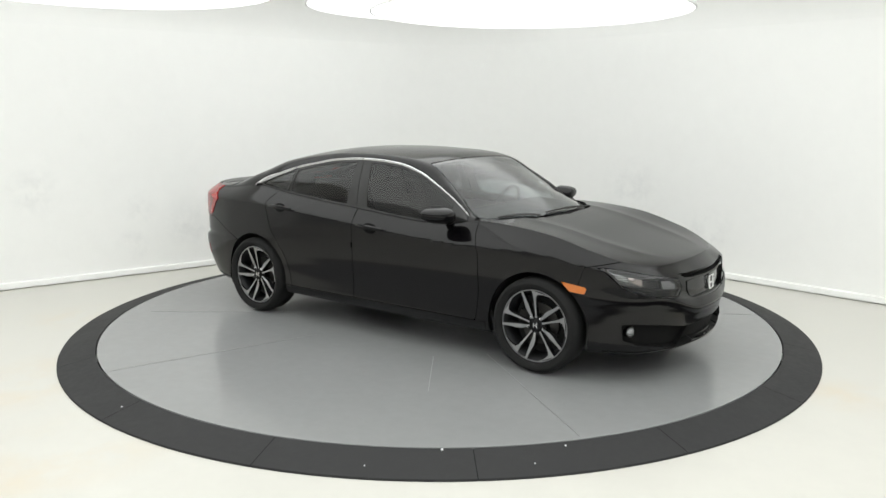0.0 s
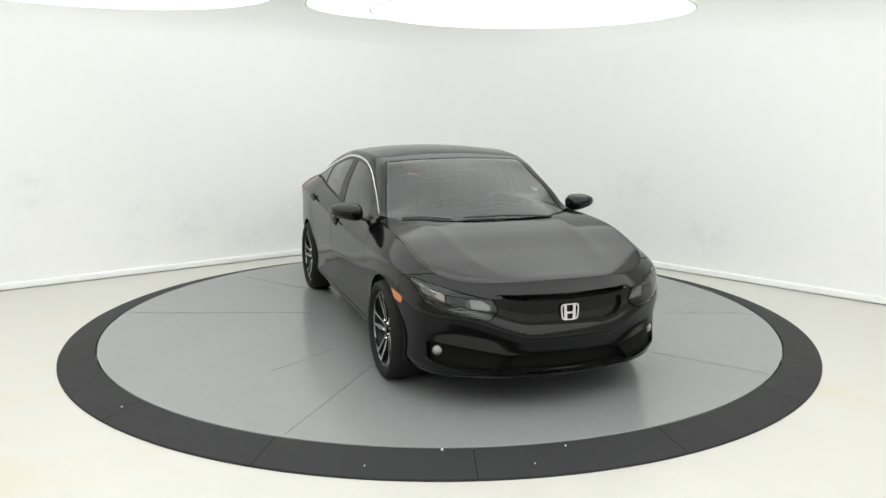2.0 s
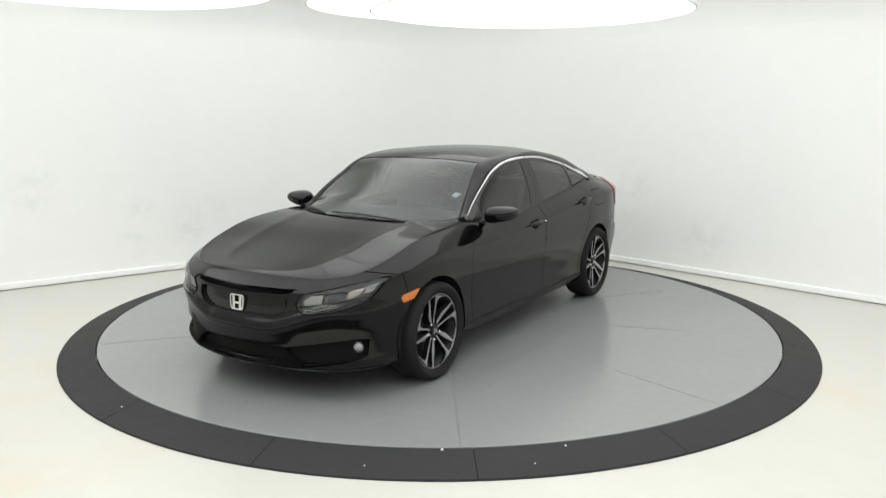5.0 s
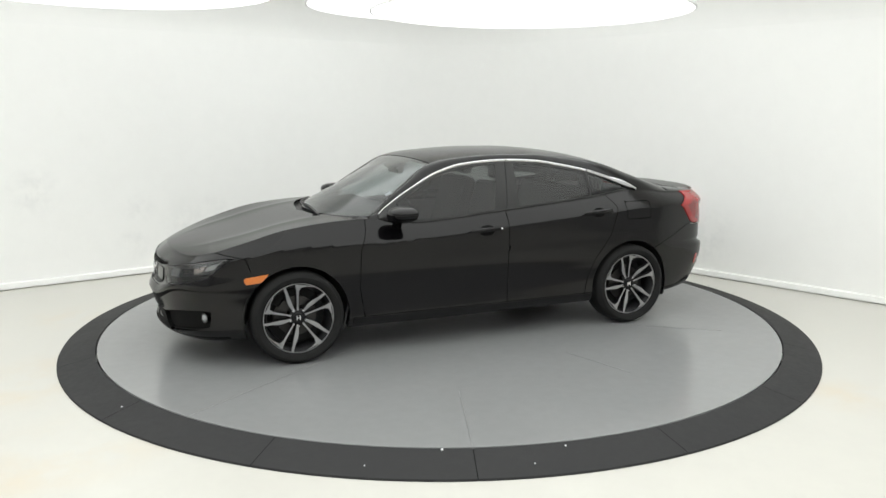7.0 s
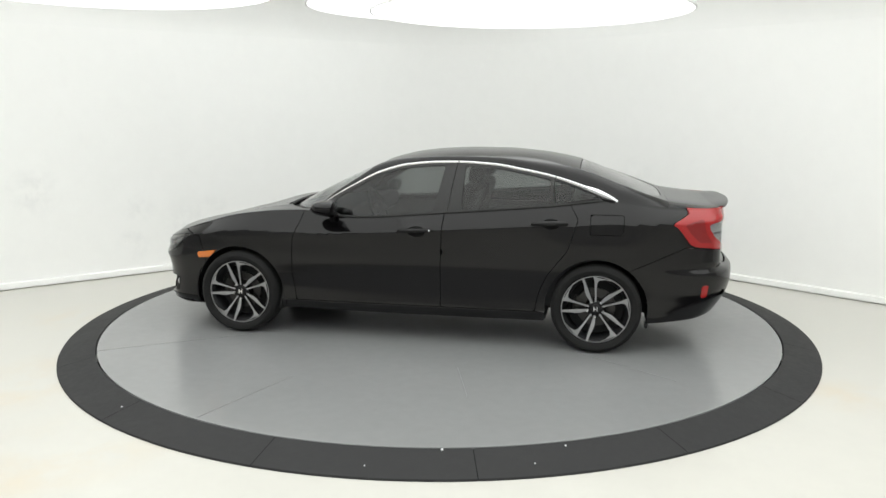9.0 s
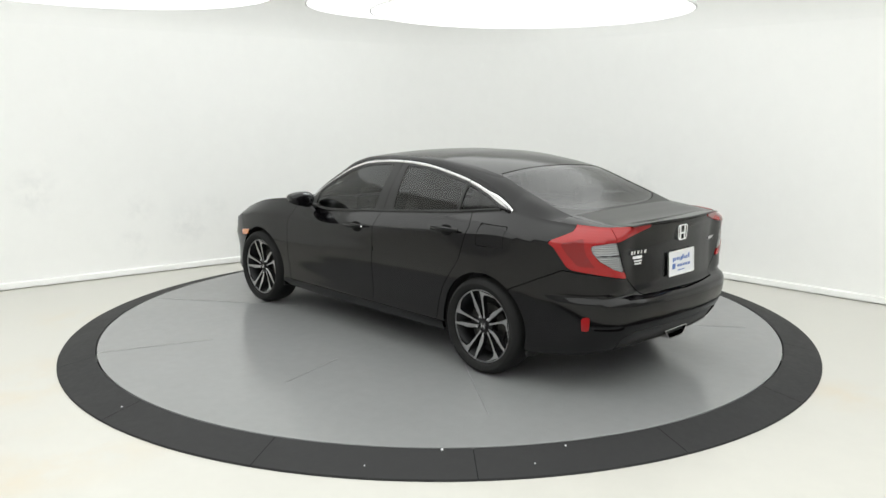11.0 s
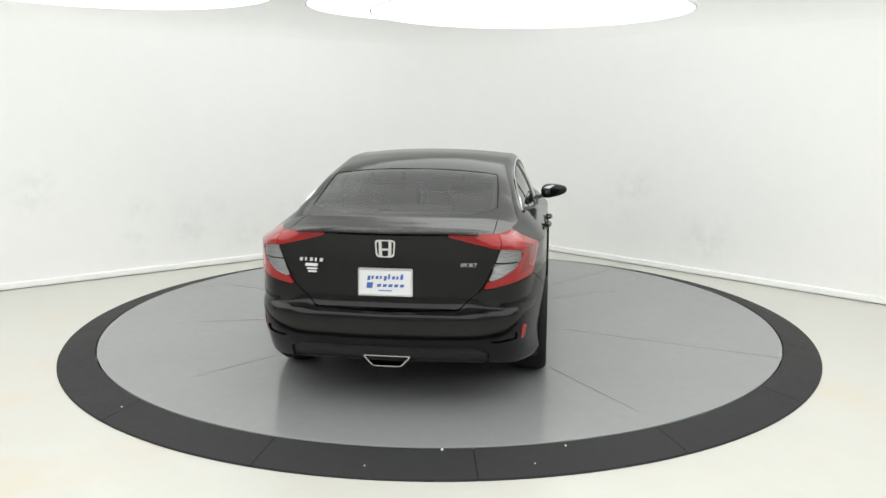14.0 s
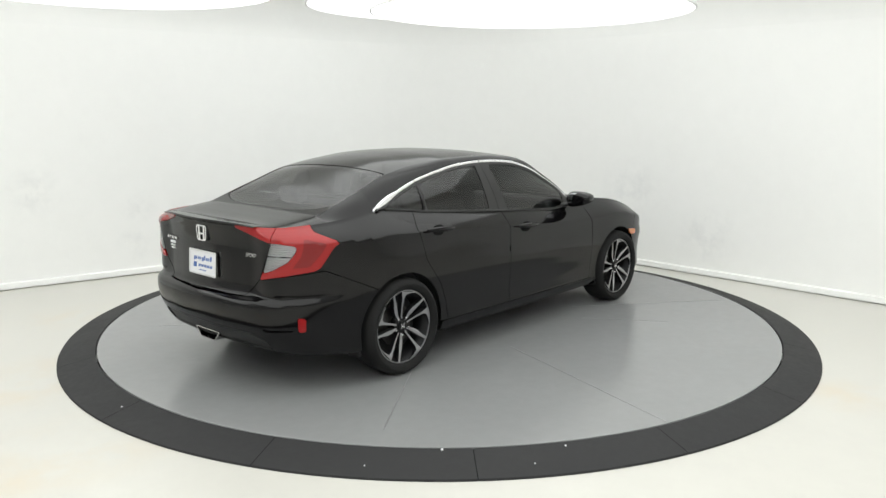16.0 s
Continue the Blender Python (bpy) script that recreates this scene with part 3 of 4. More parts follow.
# skin: wheel arches, lamps, doors, then the rest
_, skin = clip(skin, lambda q: np.hypot(np.where(q[:, 0] > 0, q[:, 0] - WHEEL_X, q[:, 0] - REAR_X), q[:, 2] - ARCH_Z) - ARCH_R)
head_lamp, skin = clip(skin, front_region([(0.835, 0.762), (0.815, 0.70), (0.785, 0.63), (0.72, 0.598), (0.62, 0.568), (0.47, 0.560), (0.435, 0.585), (0.425, 0.61), (0.455, 0.668), (0.62, 0.705), (0.76, 0.742)], 1.62), 0.002)
tail_lamp, skin = clip(skin, angle_region([(27.5, 0.725), (29.5, 0.80), (32, 0.955), (18, 1.028), (18, 1.08), (40, 1.08), (43, 1.01), (51.8, 0.945), (49.5, 0.915), (45.5, 0.80), (44, 0.785), (38.8, 0.772), (33, 0.752)]), 0.002)
marker, skin = clip(skin, side_region([(1.715, 0.625), (1.535, 0.648), (1.60, 0.588), (1.70, 0.578)]), 0.001)
FRONT_DOOR = [(0.885, 0.285), (0.915, 0.5), (0.905, 0.76), (0.855, 0.89), (0.80, 1.2), (-0.27, 1.2), (-0.255, 0.9), (-0.245, 0.6), (-0.245, 0.285)]
REAR_DOOR = [(-0.245, 0.285), (-0.245, 0.6), (-0.255, 0.9), (-0.27, 1.2), (-1.12, 1.2), (-1.17, 1.06), (-1.235, 0.96), (-1.165, 0.74), (-1.02, 0.55), (-0.965, 0.42), (-0.94, 0.285)]
front_door, skin = clip(skin, side_region(FRONT_DOOR), 0.0025)
rear_door, skin = clip(skin, side_region(REAR_DOOR), 0.0025)
sill, skin = clip(skin, lambda q: np.maximum(q[:, 2] - 0.285, np.abs(q[:, 0] + 0.02) - 0.99), 0.002)
trunk_face, skin = clip(skin, rear_region([(-0.1, 0.605), (0.42, 0.618), (0.54, 0.73), (0.60, 0.85), (0.66, 0.97), (0.40, 1.02), (0.40, 1.2), (-0.1, 1.2)]), 0.003)
bumper, skin = clip(skin, lambda q: poly_sdf([(1.60, 0.0), (1.64, 0.585), (1.69, 0.752), (1.90, 0.79), (2.5, 0.79), (2.5, 0.0)], q[:, 0], q[:, 2]), 0.0025)
rear_bumper, skin = clip(skin, lambda q: poly_sdf([(-1.60, 0.0), (-1.60, 0.61), (-1.98, 0.782), (-2.1, 0.77), (-2.6, 0.72), (-2.6, 0.0)], q[:, 0], q[:, 2]), 0.0025)

# front bumper's openings
slot, bumper = clip(bumper, front_region([(-0.1, 0.652), (0, 0.652), (0.30, 0.658), (0.37, 0.668), (0.41, 0.690), (0.33, 0.686), (0, 0.682), (-0.1, 0.682)]))
grille, bumper = clip(bumper, front_region([(-0.1, 0.520), (0.27, 0.522), (0.335, 0.545), (0.365, 0.585), (0.36, 0.64), (0.28, 0.645), (-0.1, 0.642)]))
intake, bumper = clip(bumper, front_region([(-0.1, 0.345), (0.31, 0.345), (0.36, 0.325), (0.455, 0.232), (0.40, 0.222), (-0.1, 0.222)]))
surround, bumper = clip(bumper, front_region([(-0.1, 0.507), (0.28, 0.508), (0.40, 0.535), (0.55, 0.555), (0.47, 0.560), (0.435, 0.585), (0.425, 0.61), (0.452, 0.668), (0.42, 0.694), (0.33, 0.690), (-0.1, 0.686)]))
fog_pocket, bumper = clip(bumper, front_region([(0.30, 0.345), (0.36, 0.343), (0.56, 0.380), (0.73, 0.402), (0.775, 0.398), (0.77, 0.290), (0.70, 0.262), (0.475, 0.224), (0.40, 0.222)]))
chin, bumper = clip(bumper, lambda q: np.maximum(q[:, 2] - 0.214, 1.8 - q[:, 0]), 0.001)
front_bumper = panel("front_bumper", bumper, PAINT, car, "glossy black front bumper", "both")
panel("upper_slot", slot, MESH, front_bumper, "dark air slot under the bonnet edge", "both", push=-0.03, lip=True)
panel("grille_surround", surround, GLOSS_BLACK, front_bumper, "gloss black grille surround", "both", push=-0.006, lip=True)
grille_part = panel("grille", grille, GLOSS_BLACK, front_bumper, "smoked black grille", "both", push=-0.022, lip=True)
panel("lower_intake", intake, MESH, front_bumper, "black lower air intake", "both", push=-0.05, lip=True)
panel("chin_lip", chin, GLOSS_BLACK, front_bumper, "black chin lip", "both", push=0.006, skirt=0.04)
for k in range(3):
    bm = bmesh.new()
    zz = 0.250 + 0.027 * k
    sweep(bm, [(2.19 - 0.28 * (y / 0.62) ** 2 - 0.02, y, zz) for y in np.linspace(-0.34, 0.34, 25)], 0.006, 6, 0.8)
    part("intake_bar", bm, MESH, front_bumper)

# hood, cowl, fenders
hood_keep, _ = clip(hood, lambda q: np.abs(crv(RAIL_Y, q[:, 0] - 0.055)) * (q[:, 0] < 1.145) - np.abs(q[:, 1]) - 0.001 * (q[:, 0] >= 1.145))
cowl, _ = clip(hood, lambda q: np.maximum(q[:, 0] - 1.16, np.abs(q[:, 1]) - 0.72))
hood_panel, hood_rest = clip(hood_keep, lambda q: np.abs(q[:, 1]) - 0.978 * edge_y(q[:, 0]), 0.0012)
panel("hood", hood_panel, PAINT, car, "glossy black bonnet with two creases", "both")
panel("cowl", cowl, BLACK, car, "matt black cowl below the windscreen", "both", push=-0.035)

# deck and trunk lid
deck_lid, deck_rest = clip(deck, lambda q: np.abs(q[:, 1]) - np.minimum(0.60, edge_y(q[:, 0]) * 0.97), 0.0025)
trunk = panel("trunk_lid", deck_lid + trunk_face, PAINT, car, "glossy black boot lid", "both")

front_skin = [p for p in skin if p[:, 0].mean() > 0]
rear_skin = [p for p in skin if p[:, 0].mean() <= 0]
sill_end = [p for p in rear_skin if p[:, 0].mean() > -1.06 and p[:, 2].mean() < 0.62]
rear_skin = [p for p in rear_skin if not (p[:, 0].mean() > -1.06 and p[:, 2].mean() < 0.62)]
half("front_fender", front_skin, PAINT, car)
half("fender_top", hood_rest, PAINT, car)
half("quarter_top", deck_rest, PAINT, car)
fuel, rear_cut = clip(rear_skin, lambda q: np.maximum(np.abs(q[:, 0] + 1.435) - 0.115, np.abs(q[:, 2] - 0.928) - 0.068), 0.002)
quarter_left = panel("rear_quarter_panel", rear_cut, PAINT, car, sides="left")
panel("fuel_door", fuel, PAINT, quarter_left, "flush fuel filler door")
panel("rear_quarter_panel", rear_skin, PAINT, car, sides="right")
half("sill", sill, PAINT, car)
half("arch_return", [p for p in sill_end if p[:, 2].mean() >= 0.288], PAINT, car)

# roof, glass, rails
screen, top = clip(roof, lambda q: np.maximum(0.262 - q[:, 0], np.abs(q[:, 1]) - crv(RAIL_Y, q[:, 0]) + 0.006), 0.003)
back_glass, top = clip(top, lambda q: np.maximum(np.maximum(q[:, 0] + 1.228, np.abs(q[:, 1]) - crv(RAIL_Y, q[:, 0]) + 0.012), -1.83 + 0.11 * (np.abs(q[:, 1]) / 0.57) ** 4 - q[:, 0]), 0.003)
deck_front, top = clip(top, lambda q: q[:, 0] + 1.60)
panel("rear_deck", deck_front, PAINT, car, "black panel below the rear window", "both")
panel("roof", top, PAINT, car, "glossy black roof", "both")
windscreen = panel("windscreen", screen, GLASS_FRONT, car, "clear laminated windscreen", "both", skirt=0.004, push=-0.003)
rear_window = panel("rear_window", back_glass, GLASS_REAR, car, "tinted rear window", "both", skirt=0.004, push=-0.003)
frit, _ = clip(screen, lambda q: np.minimum(np.minimum(q[:, 0] - 0.265, crv(RAIL_Y, q[:, 0]) - np.abs(q[:, 1])), 9) - 0.028)
panel("black_border", frit, BLACK, windscreen, "black border of the glass", "both", push=-0.008, skirt=0.001)
sensor, _ = clip(screen, lambda q: np.maximum(q[:, 0] - 0.352, np.abs(q[:, 1]) - 0.25 + 0.9 * (q[:, 0] - 0.265)))
panel("sensor_band", sensor, BLACK, windscreen, "black dotted band round the camera", "both", push=-0.0065, skirt=0.001)
frit, _ = clip(back_glass, lambda q: np.minimum(np.minimum(-1.231 - q[:, 0], crv(RAIL_Y, q[:, 0]) - np.abs(q[:, 1]) - 0.012), q[:, 0] + 1.83 - 0.11 * (np.abs(q[:, 1]) / 0.57) ** 4) - 0.03)
panel("black_border", frit, BLACK, rear_window, "black border of the glass", "both", push=-0.008, skirt=0.001)
half("roof_rail", rail, PAINT, car)


def glass_region(x_front, x_rear, lean_front=0.0, lean_rear=0.0):
    def f(q):
        x, z = q[:, 0], q[:, 2]
        ty, tz = top_line(x)
        return np.maximum(np.maximum(x - (x_front + lean_front * (z - 1.0)), (x_rear + lean_rear * (z - 1.0)) - x), np.maximum(z - tz + 0.024, edge_z(x) + 0.016 - z))
    return f


pane_front, band = clip(band, glass_region(0.60, -0.175, 0, -0.21), 0.001)
pane_rear, band = clip(band, glass_region(-0.385, -1.035, -0.03, 0.05), 0.001)
pane_quarter, band = clip(band, glass_region(-1.068, -1.42, 0.05, 0), 0.001)
frame_front, band = clip(band, lambda q: -0.275 - 0.15 * (q[:, 2] - 0.97) - q[:, 0], 0.002)
frame_rear, frame_quarter = clip(band, lambda q: -1.052 + 0.05 * (q[:, 2] - 1.0) - q[:, 0], 0.001)


def strip_path(x0, x1, n, lift=0.006):
    out = []
    for x in np.linspace(x0, x1, n):
        ty, tz = top_line(np.array([x]))
        out.append((float(x), float(ty[0]) + lift, float(tz[0]) + 0.002))
    return out


def handle(side, x, z, y, parent):
    """Recess cup and a pull bar across it."""
    bm = bmesh.new()
    bmesh.ops.create_uvsphere(bm, u_segments=20, v_segments=10, radius=1, matrix=Matrix.Translation((x - 0.01, y - 0.004, z)) @ Matrix.Diagonal((0.068, 0.009, 0.040, 1)))
    sided("handle_cup", bm, MESH, parent, side)
    bm = bmesh.new()
    path = [(x + 0.135 - 0.27 * t, y + 0.008 + 0.018 * math.sin(math.pi * min(1, max(0, t))) ** 0.6, z + 0.004 + 0.012 * t) for t in np.linspace(0.02, 0.98, 15)]
    sweep(bm, path, [0.009 + 0.009 * math.sin(math.pi * t) for t in np.linspace(0.05, 0.95, 15)], 10, 0.75, Vector((0, 1, 0)))
    sided("door_handle", bm, PAINT, parent, side, "glossy black door handle")
    bm = bmesh.new()
    bmesh.ops.create_uvsphere(bm, u_segments=10, v_segments=6, radius=0.008, matrix=Matrix.Translation((x - 0.115, y + 0.03, z + 0.012)))
    if parent.name.startswith("front") and side == "left":
        sided("key_cylinder", bm, CHROME, parent, side)
    else:
        bm.free()


def mirror(side, parent):
    """A wing mirror: foot, housing and glass."""
    bm = bmesh.new()
    made = bmesh.ops.create_uvsphere(bm, u_segments=32, v_segments=20, radius=1)
    for v in made["verts"]:
        x, y, z = v.co
        s = lambda a, e: math.copysign(abs(a) ** e, a)
        x, y, z = s(x, 0.8), s(y, 0.72), s(z, 0.75)
        taper = 1.08 - 0.5 * (y + 1) / 2
        back = -0.35 if x < 0 else 1.0
        v.co = (0.60 + 0.135 * x * (abs(back)) - 0.035 * (y + 1) / 2, 0.945 + 0.115 * y, 1.003 + 0.07 * z * taper + 0.012 * y)
    sided("mirror_housing", bm, PAINT, parent, side, "glossy black wing mirror housing")
    bm = bmesh.new()
    bmesh.ops.create_uvsphere(bm, u_segments=24, v_segments=12, radius=1, matrix=Matrix.Translation((0.553, 0.94, 1.004)) @ Matrix.Diagonal((0.012, 0.096, 0.05, 1)))
    sided("mirror_glass", bm, MIRROR, parent, side, "silvered mirror glass")
    bm = bmesh.new()
    sweep(bm, [(0.60, 0.775, 0.935), (0.60, 0.82, 0.945), (0.605, 0.87, 0.962), (0.605, 0.90, 0.975)], [0.05, 0.036, 0.03, 0.034], 12, 0.45)
    sided("mirror_foot", bm, BLACK, parent, side)


for side in SIDES:
    fd = panel("front_door", front_door, PAINT, car, "glossy black front door", side)
    rd = panel("rear_door", rear_door, PAINT, car, "glossy black rear door", side)
    panel("window_frame", frame_front, BLACK, fd, "black pillar trim", side)
    panel("window_frame", frame_rear, BLACK, rd, "black pillar trim", side)
    panel("window", pane_front, GLASS_SIDE, fd, "dark tinted side glass", side, push=-0.004, skirt=0.003)
    panel("window", pane_rear, GLASS_SIDE, rd, "dark tinted side glass", side, push=-0.004, skirt=0.003)
    qt = panel("quarter_window_frame", frame_quarter, GLOSS_BLACK, car, "black pillar trim", side)
    panel("quarter_window", pane_quarter, GLASS_SIDE, qt, "dark tinted quarter glass", side, push=-0.004, skirt=0.003)
    handle(side, -0.055, 0.845, 0.897, fd)
    handle(side, -1.035, 0.925, 0.889, rd)
    mirror(side, fd)
    for parent, x0, x1, n in ((fd, 0.735, -0.335, 40), (rd, -0.343, -1.055, 24)):
        bm = bmesh.new()
        sweep(bm, strip_path(x0, x1, n, 0.002), [0.0095 - 0.005 * float(sstep(0.15, 0.6, x)) for x in np.linspace(x0, x1, n)], 8, 0.7, Vector((0, 1, 0)))
        sided("chrome_trim", bm, CHROME, parent, side, "bright chrome window trim")
    bm = bmesh.new()
    sweep(bm, [(x, y - 0.004 * t, z - 0.012 * t) for (x, y, z), t in zip(strip_path(-1.063, -1.50, 16), np.linspace(0, 1, 16))], [0.0095 + 0.032 * max(0, t - 0.45) * (1 - t) * 6 + 0.006 * t for t in np.linspace(0, 1, 16)], 8, 0.55, Vector((0, 1, 0)))
    sided("chrome_trim", bm, CHROME, qt, side, "bright chrome window trim")
    bm = bmesh.new()
    sweep(bm, [(x, float(edge_y(x)) + 0.004, float(edge_z(x)) + 0.006) for x in np.linspace(0.62, -1.4, 50)], 0.008, 6, 0.6, Vector((0, 1, 0)))
    sided("belt_seal", bm, BLACK, fd, side)

# lamps
for side in SIDES:
    lamp = panel("headlight", head_lamp, LAMP_DARK, car, "dark headlight with clear cover", side, push=-0.045, lip=True)
    panel("lens", head_lamp, LENS, lamp, "clear lamp cover", side, push=0.0, skirt=0.004)
    cells, _ = clip(head_lamp, front_region([(0.475, 0.592), (0.565, 0.605), (0.585, 0.668), (0.52, 0.664), (0.465, 0.628)]))
    panel("low_beam", cells, REFLECTOR, lamp, "silvered low beam reflector", side, push=-0.022, skirt=0.015)
    cells, _ = clip(head_lamp, front_region([(0.70, 0.640), (0.755, 0.668), (0.775, 0.722), (0.735, 0.718), (0.705, 0.69)]))
    panel("outer_reflector", cells, LAMP_WARM, lamp, "pale silvered outer reflector", side, push=-0.018, skirt=0.015)
    cells, _ = clip(head_lamp, front_region([(0.762, 0.668), (0.80, 0.685), (0.815, 0.74), (0.782, 0.732)]))
    panel("turn_reflector", cells, LAMP_CLEAR, lamp, "clear corner lens", side, push=-0.012, skirt=0.012)
    cells, _ = clip(head_lamp, front_region([(0.595, 0.600), (0.69, 0.632), (0.695, 0.695), (0.61, 0.672)]))
    panel("high_beam", cells, LAMP_GREY, lamp, "smoked high beam cell", side, push=-0.026, skirt=0.012)
    ledge, _ = clip(head_lamp, lambda q: q[:, 2] - 0.596 - 0.148 * (np.abs(q[:, 1]) - 0.43))
    panel("lamp_ledge", [p for p in ledge if p[:, 2].max() < 0.66], GLOSS_BLACK, lamp, "dark lower lamp ledge", side, push=-0.016, skirt=0.01)
    for y, x, z, r in ((0.525, 2.0, 0.635, 0.022), (0.645, 1.93, 0.648, 0.020)):
        bm = bmesh.new()
        bmesh.ops.create_uvsphere(bm, u_segments=20, v_segments=12, radius=r, matrix=Matrix.Translation((x, y, z)) @ Matrix.Diagonal((0.7, 1.3, 0.9, 1)))
        sided("projector", bm, LAMP_CLEAR, lamp, side, "clear projector lens")
    panel("side_marker", marker, AMBER, car, "amber side marker lamp", side, push=0.002)
    clear_bit, red_bit = clip(tail_lamp, angle_region([(31.3, 0.957), (34.0, 0.957), (39.2, 0.940), (39.0, 0.905), (36.8, 0.848), (32.3, 0.795), (29.0, 0.77), (29.6, 0.82)]), 0.001)
    arm, red_bit = clip(red_bit, angle_region([(5, 0.955), (32.0, 0.955), (34.0, 1.2), (5, 1.2)]), 0.002)
    core, red_bit = clip(red_bit, angle_region([(41.0, 0.975), (47.5, 0.942), (45.5, 0.88), (42.5, 0.815), (38.0, 0.81), (40.3, 0.88), (41.0, 0.93)]), 0.0)
    tl = panel("taillight", red_bit, RED, car, "red C-shaped tail lamp", side, push=0.006)
    panel("boot_lamp", arm, RED, tl, "red lamp arm on the boot lid", side, push=0.005)
    panel("lamp_core", core, RED_DEEP, tl, "deeper red lamp centre", side, push=0.005)
    upper, lower = clip(clear_bit, lambda q: 0.878 - q[:, 2], 0.004)
    rev = panel("reversing_lamp", upper, LAMP_CLEAR, tl, "clear reversing lamp", side, push=-0.008, lip=True)
    panel("lens", upper, LENS, rev, "clear lamp cover", side, push=0.003, skirt=0.003)
    for by, bz in ((0.66, 0.915), (0.60, 0.845)):
        bm = bmesh.new()
        lathe(bm, ((0.020, 0.010), (0.018, 0.014), (0.010, 0.004), (0.0001, 0.006)), 18, "x")
        bmesh.ops.transform(bm, matrix=pose(-2.10 - 0.5 * (0.70 - by), by, bz, 0, 0, 148), verts=bm.verts)
        sided("bulb_socket", bm, REFLECTOR, rev, side, "silvered bulb socket")
    turn = panel("turn_lamp", lower, LAMP_CLEAR, tl, "clear rear turn lamp", side, push=-0.008, lip=True)
    panel("lens", lower, LENS, turn, "clear lamp cover", side, push=0.003, skirt=0.003)
    middle, _ = clip(clear_bit, lambda q: np.abs(q[:, 2] - 0.878) - 0.004)
    panel("divider", middle, REFLECTOR, tl, "silvered lamp divider", side, push=0.005)
    pocket = panel("fog_pocket", fog_pocket, MESH, front_bumper, "black fog lamp pocket", side, push=-0.03, lip=True)
    bm = bmesh.new()
    lathe(bm, ((0.0001, 0.016), (0.016, 0.014), (0.027, 0.008), (0.030, 0.0), (0.030, -0.03)), 28, "x")
    bmesh.ops.transform(bm, matrix=pose(1.955, 0.718, 0.346, 0, 0, 28), verts=bm.verts)
    sided("fog_light", bm, CLEAR, pocket, side, "round clear fog lamp")
    bm = bmesh.new()
    lathe(bm, ((0.030, -0.03), (0.030, 0.004), (0.036, 0.004), (0.04, -0.03)), 28, "x")
    bmesh.ops.transform(bm, matrix=pose(1.955, 0.718, 0.346, 0, 0, 28), verts=bm.verts)
    sided("bezel", bm, GLOSS_BLACK, pocket, side)

# rear bumper
reflector, rear_bumper = clip(rear_bumper, angle_region([(39.0, 0.512), (41.3, 0.508), (41.1, 0.42), (39.0, 0.418)]), 0.001)
vent, rear_bumper = clip(rear_bumper, rear_region([(0.58, 0.44), (0.66, 0.465), (0.745, 0.475), (0.745, 0.425), (0.62, 0.42)], -1.93))
diffuser, rear_bumper = clip(rear_bumper, rear_region([(-0.1, 0.405), (0.50, 0.40), (0.58, 0.36), (0.60, 0.1), (-0.1, 0.1)], -1.95), 0.002)
rb = panel("rear_bumper", rear_bumper, PAINT, car, "glossy black rear bumper", "both")
panel("diffuser", diffuser, BLACK, rb, "matt black lower valance", "both", push=-0.012, lip=True)
for side in SIDES:
    pocket = panel("vent_recess", vent, PAINT, rb, "", side, push=-0.010, lip=True)
    panel("rear_reflector", reflector, RED, rb, "red reflector", side, push=0.003)


def ring_plate(outer, inner, m, depth, bm):
    n = len(outer)
    vs = [[bm.verts.new(m @ Vector((x, y, z))) for x, y in o] for o, z in ((outer, 0), (outer, depth), (inner, depth), (inner, 0))]
    for k in range(4):
        p, q = vs[k], vs[(k + 1) % 4]
        for i in range(n):
            j = (i + 1) % n
            bm.faces.new((p[i], p[j], q[j], q[i]))


def rounded(points, r, n=5):
    out, m = [], len(points)
    for i in range(m):
        p, a, b = Vector(points[i]), Vector(points[i - 1]), Vector(points[(i + 1) % m])
        u, w = (a - p).normalized() * r, (b - p).normalized() * r
        for k in range(n + 1):
            t = k / n
            out.append(tuple((p + u) * (1 - t) ** 2 + p * 2 * t * (1 - t) + (p + w) * t * t))
    return out


# exhaust finisher: a wide trapezoid frame
bm = bmesh.new()
facing_rear = Matrix(((0, 0, -1, 0), (-1, 0, 0, 0), (0, 1, 0, 0), (0, 0, 0, 1)))   # picture x to the car's right, out to the rear
facing_front = Matrix(((0, 0, 1, 0), (1, 0, 0, 0), (0, 1, 0, 0), (0, 0, 0, 1)))
ring_plate(rounded([(-0.145, 0.333), (0.145, 0.333), (0.085, 0.265), (-0.085, 0.265)], 0.02), rounded([(-0.129, 0.326), (0.129, 0.326), (0.079, 0.272), (-0.079, 0.272)], 0.012), Matrix.Translation((-2.20, 0.0, 0)) @ facing_rear, 0.09, bm)
ex = part("exhaust_finisher", bm, DARK_CHROME, rb, "chrome trapezoid exhaust finisher")
bm = bmesh.new()
prism(bm, rounded([(-0.13, 0.328), (0.13, 0.328), (0.08, 0.268), (-0.08, 0.268)], 0.012), Matrix.Translation((-2.17, 0.0, 0)) @ facing_rear, 0.06)
part("outlet", bm, MESH, ex)


